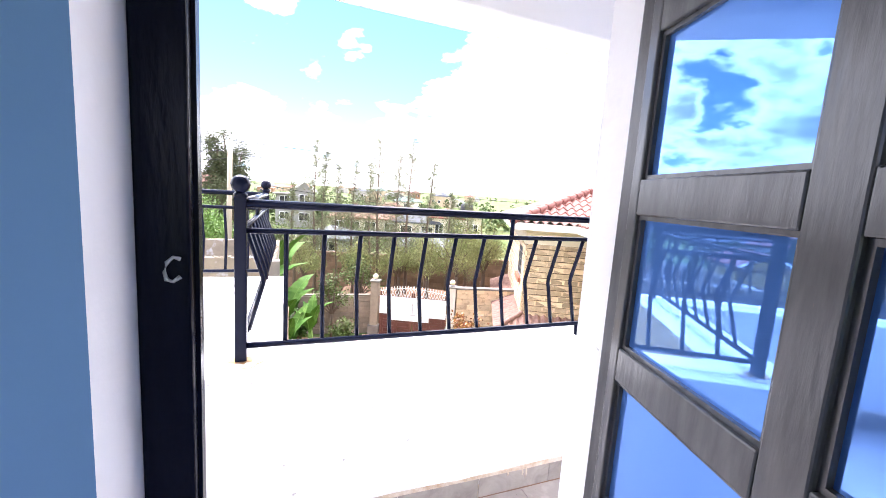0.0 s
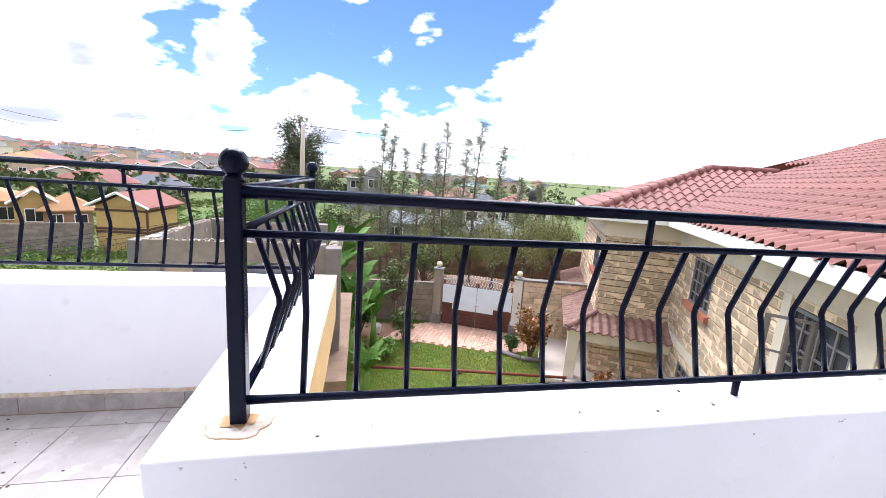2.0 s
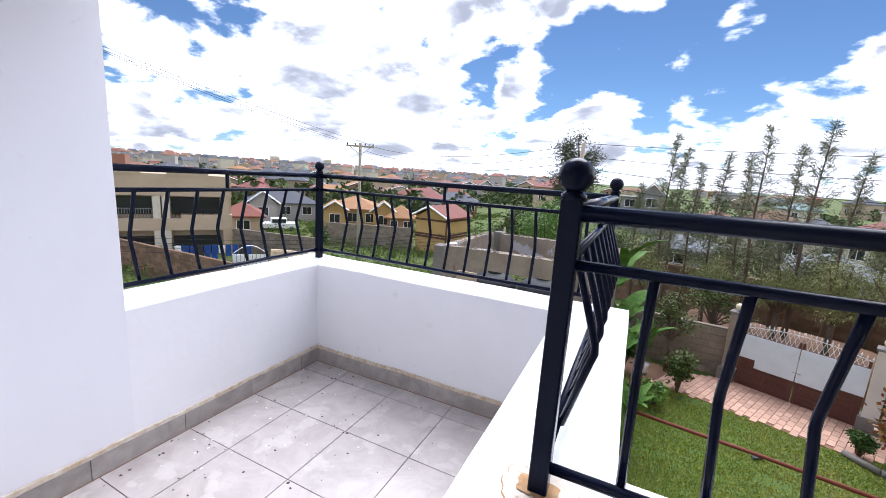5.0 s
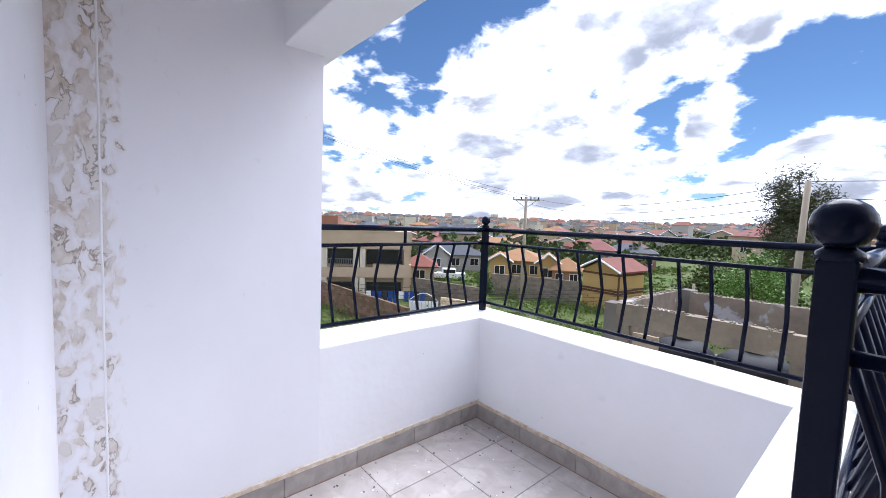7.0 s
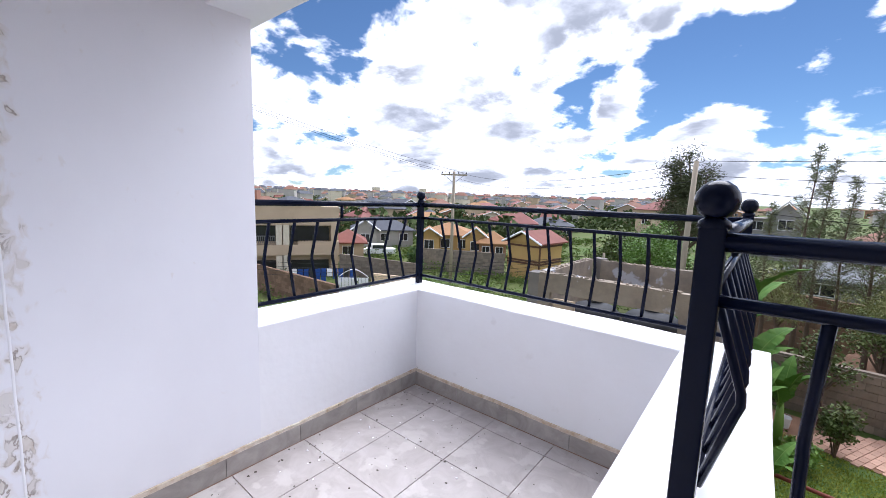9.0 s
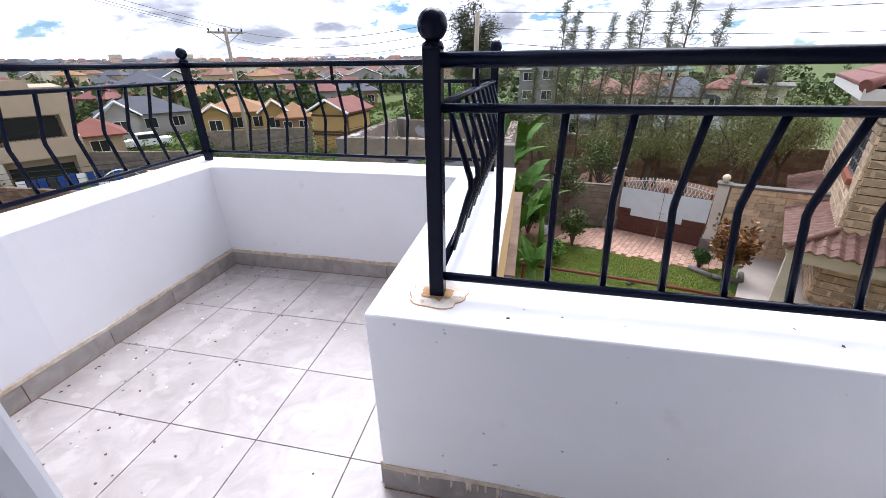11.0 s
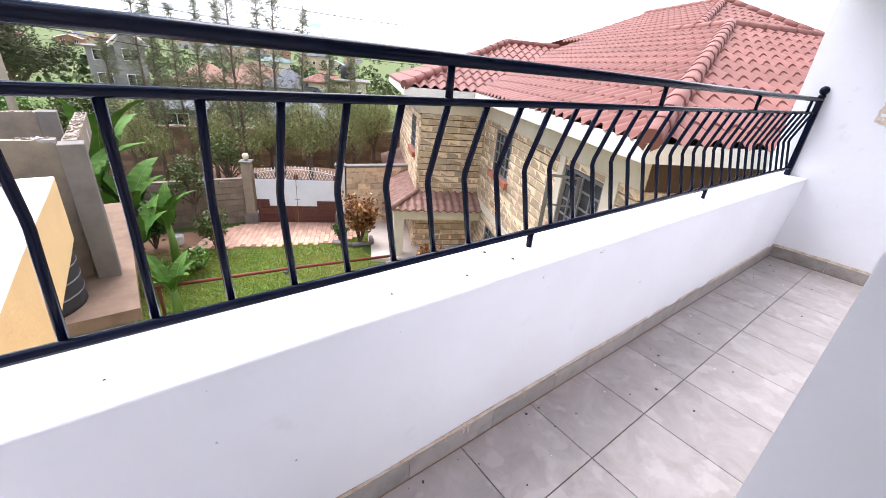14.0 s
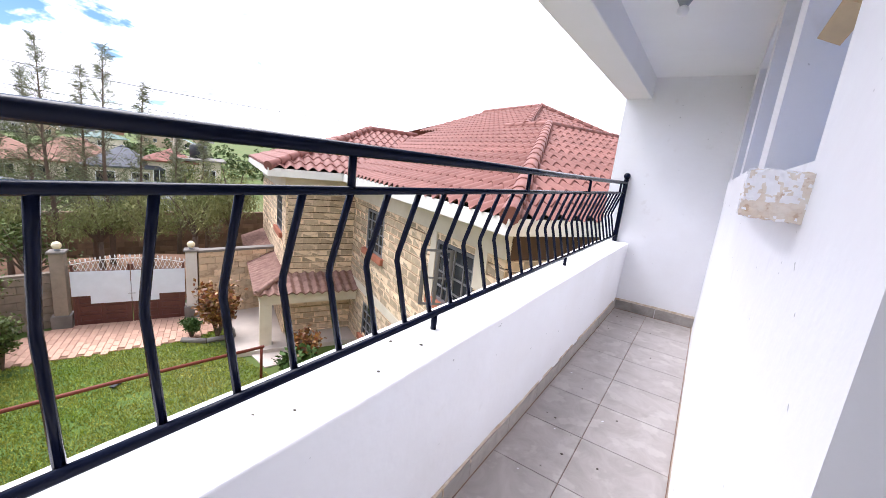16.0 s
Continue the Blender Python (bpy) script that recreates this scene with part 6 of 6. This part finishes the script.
def build_small_left():
    # white sheet gate with an arched top
    a, c = polar(144.0, 27.2), polar(139.7, 27.0)
    L = (c - a).length; ang = math.degrees(math.atan2(c.y - a.y, c.x - a.x))
    g = empty("metal_gate", "white sheet-metal gate with a blue arched top", "gate", pose(a.x, a.y, -6.2, 0, 0, ang))
    for k in range(9):
        x = L * k / 9
        bm = bmesh.new(); box(bm, x + 0.015, x + L / 9 - 0.015, -0.02, 0.02, 0.05, 2.0); part("board", bm, white_paint, g)
    bm = bmesh.new(); tube(bm, [(L * k / 10, 0, 2.02 + 0.55 * math.sin(math.pi * k / 10)) for k in range(11)], 0.03, 6); part("arch", bm, white_paint, g)
    # washing on a line
    rng = random.Random(5)
    w = empty("washing_line", "washing line with dark and blue clothes", "washing line", face_to(polar(146.2, 31.5), 0))
    bm = bmesh.new(); tube(bm, [(-2.4, 0, 1.9), (0, 0, 1.82), (2.4, 0, 1.9)], 0.01, 4); part("line", bm, cable_black, w)
    for k in range(11):
        x = -2.2 + k * 0.43; h = rng.uniform(0.6, 1.1)
        bm = bmesh.new(); box(bm, x, x + 0.36, -0.02, 0.02, 1.84 - h, 1.86)
        wavy(bm, 0.12, 0.04)
        part("garment", bm, blue_cloth if k % 3 else (tank_black if k % 2 else white_paint), w)
    # white pick-up in a yard
    c = empty("parked_car", "white pick-up parked in a walled yard", "car", face_to(polar(138.3, 50), 5))
    bm = bmesh.new(); box(bm, -2.2, 2.2, 0, 1.7, 0.35, 0.95); box(bm, -0.8, 0.9, 0.1, 1.6, 0.95, 1.5); bevelled(bm, 0.06); part("body", bm, white_paint, c)
    bm = bmesh.new(); box(bm, -0.7, 0.8, 0.06, 0.12, 1.0, 1.42); part("window", bm, dark_glass, c)
    for x in (-1.4, 1.4):
        bm = bmesh.new(); tube(bm, [(x, 0.02, 0.33), (x, 0.25, 0.33)], 0.33, 14); part("wheel", bm, tank_black, c)


build_small_left()


def utility_pole(p, top, r0, label, arm=False, turn=0.0, lean=0.0):
    u = empty("utility_pole", label, "utility pole", pose(p.x, p.y, p.z, 0, 0, turn), group="utility poles")
    h = top - p.z
    bm = bmesh.new(); tube(bm, [(0, 0, -0.2), (lean * 0.5, 0, h / 2), (lean, 0, h)], [r0, r0 * 0.85, r0 * 0.7], 12); part("shaft", bm, pole_wood, u)
    if arm:
        bm = bmesh.new(); box(bm, -1.15, 1.15, -0.06, 0.06, h - 0.35, h - 0.22); part("crossarm", bm, pole_wood, u)
        for x in (-1.05, -0.4, 0.4, 1.05):
            bm = bmesh.new(); tube(bm, [(x, 0, h - 0.22), (x, 0, h - 0.14), (x, 0, h - 0.02)], [0.02, 0.06, 0.035], 8); part("insulator", bm, tank_black, u)
        bm = bmesh.new(); tube(bm, [(-0.9, 0, h - 0.3), (0, 0, h - 1.0), (0.9, 0, h - 0.3)], 0.03, 6); part("brace", bm, steel_grey, u)
    return p + Vector((0, 0, h))


P1 = utility_pole(polar(127.7, 35), 3.75, 0.16, "timber utility pole with a crossarm and insulators", arm=True, turn=38)
P2 = utility_pole(polar(97.4, 17), 3.05, 0.12, "weathered timber utility pole beside the big tree", lean=0.12)
P3 = utility_pole(polar(67.2, 34), 1.3, 0.16, "pale concrete utility pole among the trees", lean=0.15)
P4 = utility_pole(polar(106.5, 26), -1.6, 0.1, "short timber utility pole beyond the tank stand")


def cable(a, b, sag, r=0.012):
    a, b = Vector(a), Vector(b)
    bm = bmesh.new()
    tube(bm, [a.lerp(b, k / 24) - Vector((0, 0, sag * 4 * (k / 24) * (1 - k / 24))) for k in range(25)], r, 5)
    tagged(part("power_cable", bm, cable_black), "black overhead power cable", "cable", "power cables")


for k, (dz, dx) in enumerate(((-0.1, -1.0), (-0.1, -0.4), (-0.1, 0.9))):
    cable(P1 + Vector((dx * 0.8, dx * 0.6, dz)), polar(172, 26 + k * 1.2, 8.4 + 0.35 * k), 0.5, 0.012)
for dz in (0.0, -0.55, -1.1):
    cable(P1 + Vector((0.4, 0.4, dz - 0.1)), P2 + Vector((0.1, 0, dz * 0.6 - 0.05)), 0.7, 0.011)
for k, dz in enumerate((0.0, -0.5, -0.95, -1.5)):
    cable(P2 + Vector((0.1, 0, dz)), polar(38, 30, 3.6 - 0.9 * k), 0.4 + 0.1 * k, 0.010)
for k in range(3):
    cable(polar(110, 24, -3.0 - 0.5 * k), polar(60, 22, -2.3 - 0.6 * k), 0.4, 0.010)
for k in range(4):
    cable(P4 + Vector((0, 0, -0.1 - 0.2 * k)), polar(160, 30, -3.0 - 0.3 * k), 0.6, 0.012)

# ---- trees ----
round_tree("pine_tree", polar(97.0, 31).x, polar(97.0, 31).y, 10.8, 5.6, 81, needle_dark, "tall dark pine-like tree with a loose crown", count=15000, size=0.08, bare=0.22, flat=0.9, long=3.5)
round_tree("broadleaf_tree", polar(100.5, 25).x, polar(100.5, 25).y, 4.6, 5.0, 82, leaf_light, "spreading bright green tree beyond the tank stand", count=9500, size=0.115, bare=0.25)
round_tree("broadleaf_tree", polar(104.5, 33).x, polar(104.5, 33).y, 5.2, 5.0, 83, leaf_olive, "round olive-green tree in a field", count=2600, size=0.24, bare=0.25)
round_tree("broadleaf_tree", polar(94.0, 24).x, polar(94.0, 24).y, 3.6, 3.4, 84, leaf_olive, "olive-green tree behind the yard wall", count=2200, size=0.16, bare=0.2)
round_tree("broadleaf_tree", polar(133.0, 36).x, polar(133.0, 36).y, 3.4, 2.2, 85, leaf_dark, "narrow dark green tree between field walls", count=1500, size=0.18, bare=0.15)
for k, (b, d, top, low, th) in enumerate(((86.2, 17.5, 7.0, 0.3, 1.0), (85.2, 18.3, 5.6, 0.3, 0.8), (81.0, 18.5, 5.1, 0.3, 0.9), (83.2, 19, 3.6, 0.3, 0.8), (77.0, 17.0, 7.9, 0.25, 1.15), (78.2, 18.4, 4.8, 0.3, 0.9), (74.2, 17.6, 6.0, 0.28, 1.0), (72.7, 16.8, 8.3, 0.25, 1.15), (69.7, 18.0, 5.0, 0.25, 1.0), (66.5, 19, 1.0, 0.2, 1.1), (63.5, 18, 0.2, 0.2, 1.2), (89.0, 18, 0.8, 0.2, 1.0))):
    q = polar(b, d)
    casuarina(q.x, q.y, 1.4 + d * math.tan(radians(top)) - q.z, 90 + k, lean=0.15 * math.sin(k), low=low, thick=th)
for k, (b, d, top, wd) in enumerate(((87.5, 16.2, -5.5, 1.8), (80.5, 16.5, -6.0, 1.9), (73.5, 16.3, -5.0, 2.2), (69.0, 16.0, -4.5, 2.2), (64.5, 15.8, -3.0, 2.6), (60.5, 16.5, -2.0, 2.6))):
    q = polar(b, d)
    round_tree("casuarina_bush", q.x, q.y, 1.4 + d * math.tan(radians(top)) - q.z, wd, 120 + k, needle_mid, "drooping grey-green casuarina bush behind the wall", count=6000, size=0.03, bare=0.42, flat=1.2, long=4.5, droop=0.8)
q0, q1 = polar(93, 20.5), polar(56, 20.5)
yard_wall("road_wall", (q0.x, q0.y), (q1.x, q1.y), GROUND_Z, -1.75, brown_stone, "dark brown stone wall along the road", 23, course=0.22, length=0.45, cap=False)
for k, (b, d, h, wd) in enumerate(((91.5, 25, 3.6, 3.4), (86.8, 27, 3.4, 3.2), (79.2, 25, 3.2, 3.4), (75.6, 28, 3.6, 3.6), (70.8, 24, 3.3, 3.2), (62.0, 25, 3.8, 3.8), (82.6, 36, 4.2, 4.2), (66.0, 33, 4.0, 4.0))):
    q = polar(b, d)
    round_tree("broadleaf_tree", q.x, q.y, h, wd, 140 + k, leaf_olive, "olive-green tree beyond the road wall", count=2600, size=0.11, bare=0.2)
# brown earth bank behind the gate
bm = bmesh.new()
prism(bm, [(2.0, 14.2), (11.0, 10.8), (12.5, 13.5), (3.0, 17.5)], GROUND_Z - 0.2, GROUND_Z + 0.7)
wavy(bm, 0.8, 0.15)
structure("earth_bank", bm, dirt, "bare brown earth bank behind the gate", "earth bank")

# ---- houses to the north and north-east ----
wh = house(polar(89.4, 55), 4.4, 6, 4.2, 0.01, grey_block, concrete, "unfinished grey block house with open window holes", wins=2, storeys=2)
house(polar(88.0, 53), 2.4, 5, 4.6, 1.4, grey_block, grey_roof, "gabled bay of the unfinished block house", gable=True, wins=1, storeys=2)
house(polar(76.0, 44), 6.5, 6, 2.2, 1.7, cream_paint, brown_roof, "cream bungalow with a brown tile roof behind trees", wins=3)
house(polar(81.0, 46), 5.5, 6, 2.0, 1.6, cream_paint, brown_roof, "cream bungalow with a brown tile roof behind trees", wins=3)
house(polar(72.0, 42), 4.5, 6, 2.2, 1.5, cream_paint, grey_roof, "cream house with a grey roof behind trees", wins=2)
house(polar(67.6, 42), 3.2, 5, 2.9, 0.9, cream_paint, red_roof, "small white house with a red roof", wins=2)
h2 = house(polar(64.8, 42), 3.4, 5, 3.2, 0.01, cream_paint, concrete, "white flat-roofed house with a tank on it", wins=2)
tk = empty("water_tank", "black water tank on a flat roof", "water tank", pose(polar(64.8, 44).x, polar(64.8, 44).y, polar(64.8, 44).z + 3.3))
bm = bmesh.new(); tube(bm, [(0, 0, 0), (0, 0, 1.1), (0, 0, 1.3)], [0.7, 0.7, 0.35], 16); part("body", bm, tank_black, tk)
house(polar(69.0, 27), 4.0, 4, 1.6, 0.8, grey_block, metal_sheet, "low shed with a pale sheet-metal roof", turn=20, wins=1)
house(polar(84.5, 30), 4.0, 4, 1.5, 0.7, grey_block, metal_sheet, "low shed with a pale sheet-metal roof", turn=-10, wins=1)


def build_town():
    """Loose town and tree belt out to the horizon."""
    rng = random.Random(77)
    roofs = [red_roof, grey_roof, orange_roof, grey_roof, grey_roof, brown_roof, brown_roof, green_roof, pink_roof]
    walls = [cream_paint, beige_house, beige_grey, brick_house, beige_house]
    names = {"red_roof": "red", "orange_roof": "orange", "grey_roof": "dark grey", "brown_roof": "brown", "green_roof": "green", "pink_roof": "pink"}
    for k in range(230):
        b = rng.uniform(99, 163) if k < 205 else rng.uniform(60, 95)
        d = 85 + 480 * rng.random() ** 1.15 if k < 205 else rng.uniform(110, 420)
        if 103 < b < 112 and d < 130:
            continue
        p = polar(b, d)
        rm, wm = rng.choice(roofs), rng.choice(walls)
        house(p, rng.uniform(6, 10), 7, rng.choice((2.6, 2.8, 4.8)), rng.uniform(1.3, 2.3), wm, rm, "distant house with a %s roof" % names[rm.name], turn=rng.uniform(-40, 40), gable=rng.random() < 0.4, wins=2)
    for b, d, w, h in ((138.7, 900, 18, 21), (132.1, 900, 16, 21), (155.0, 800, 22, 15), (135.3, 950, 9, 17), (124.5, 420, 16, 9)):
        p = polar(b, d)
        r = empty("apartment_tower", "pale distant apartment tower", "building", face_to(p), group="distant towers")
        bm = bmesh.new(); box(bm, -w / 2, w / 2, 0, 14, -3, h - 4); part("wall", bm, cream_paint, r)
        for j in range(int((h - 8) / 4)):
            bm = bmesh.new(); box(bm, -w / 2 + 2, w / 2 - 2, -0.3, 0.05, 1.4 + j * 4, 2.4 + j * 4); part("window_band", bm, dark_opening, r)
    # packed roofs and walls towards the horizon
    bm = bmesh.new()
    for k in range(900):
        b, d = rng.uniform(100, 165), 260 + 800 * rng.random() ** 0.8
        m = face_to(polar(b, d), rng.uniform(-40, 40))
        w, dp, h = rng.uniform(5, 10), rng.uniform(5, 9), rng.choice((3, 3.5, 6, 6.5, 9))
        rise = rng.uniform(1.2, 2.6) if rng.random() < 0.8 else 0.1
        n0 = len(bm.faces)
        vs, _ = box(bm, -w / 2, w / 2, 0, dp, -2, h, rng.choice((0, 2, 2, 1, 2)))
        ends = [bm.verts.new(v) for v in ((-w / 2 - 0.4, -0.4, h), (w / 2 + 0.4, -0.4, h), (w / 2 + 0.4, dp + 0.4, h), (-w / 2 - 0.4, dp + 0.4, h), (-w / 2 + rise * 0.6, dp / 2, h + rise), (w / 2 - rise * 0.6, dp / 2, h + rise))]
        mi = rng.choice((3, 5, 5, 5, 6, 6))
        for f in ((0, 1, 5, 4), (2, 3, 4, 5), (3, 0, 4), (1, 2, 5)):
            bm.faces.new([ends[q] for q in f]).material_index = mi
        for v in vs + ends:
            v.co = m @ v.co
    tagged(part("town_roofs", bm, [cream_paint, beige_house, beige_grey, red_roof, pink_roof, grey_roof, brown_roof]), "packed small houses of the far town", "town", kind="stuff")
    # tree belt
    vs, fs = [], []
    for k in range(2100):
        b = rng.uniform(50, 170) if k < 500 else rng.uniform(98, 165); d = 55 + 600 * rng.random() ** 1.8 if k < 900 else rng.uniform(250, 1000)
        if (d < 100 and 102 < b < 112) or (d < 66 and b > 112):
            d += 50
        p = polar(b, d); hh = rng.uniform(2.0, 5.0) * (1 if b > 98 else 0.7); ww = hh * rng.uniform(0.5, 0.8)
        for j in range(46):
            a, f = rng.uniform(0, 6.28), rng.random() ** 0.5
            z = rng.uniform(0.05, 1.0)
            rr = ww * f * math.sin(math.pi * min(0.98, 0.12 + 0.85 * z)) ** 0.7
            c = p + Vector((math.cos(a) * rr, math.sin(a) * rr, hh * z))
            s_ = hh * rng.uniform(0.10, 0.2)
            u = Vector((rng.uniform(-1, 1), rng.uniform(-1, 1), rng.uniform(-1, 1))).normalized(); v = u.cross(Vector((rng.uniform(-1, 1), rng.uniform(-1, 1), rng.uniform(-1, 1)))).normalized()
            i = len(vs)
            vs += [c - u * s_, c - v * s_ * 0.6, c + u * s_, c + v * s_ * 0.7]
            fs.append((i, i + 1, i + 2, i + 3))
    me = bpy.data.meshes.new("tree_belt"); me.from_pydata([tuple(v) for v in vs], [], fs); me.materials.append(far_green)
    tagged(part("tree_belt", me, far_green), "distant dark green trees among houses", "trees", kind="stuff")


def build_rough_growth():
    """Weeds and low bushes on the open land between the walls and houses."""
    rng = random.Random(31)
    vs, fs = [], []
    for k in range(3400):
        b, d = rng.uniform(98, 166), 11 + 75 * rng.random() ** 1.3
        p = polar(b, d)
        if noise.noise(Vector((p.x * 0.12, p.y * 0.12, 2.0))) < -0.3:
            continue
        hh = rng.uniform(0.15, 0.55) + (rng.uniform(0.3, 1.0) if rng.random() < 0.15 else 0)
        for j in range(34):
            a, f = rng.uniform(0, 6.28), rng.random() ** 0.5 * hh * 1.5
            c = Vector((p.x + math.cos(a) * f, p.y + math.sin(a) * f, land(p.x, p.y) + hh * rng.random() ** 0.7))
            u = Vector((rng.uniform(-1, 1), rng.uniform(-1, 1), rng.uniform(-0.3, 1.2))).normalized(); v = u.cross(Vector((rng.uniform(-1, 1), rng.uniform(-1, 1), 0.2))).normalized()
            q = rng.uniform(0.05, 0.12) * (0.7 + d / 60)
            i = len(vs)
            vs += [tuple(c - u * q), tuple(c - v * q * 0.45), tuple(c + u * q), tuple(c + v * q * 0.45)]
            fs.append((i, i + 1, i + 2, i + 3))
    me = bpy.data.meshes.new("rough_growth"); me.from_pydata(vs, [], fs); me.materials.append(field_green)
    tagged(part("rough_growth", me, field_green), "rough green weeds and low bushes on open land", "weeds", kind="stuff")


build_rough_growth()
build_town()
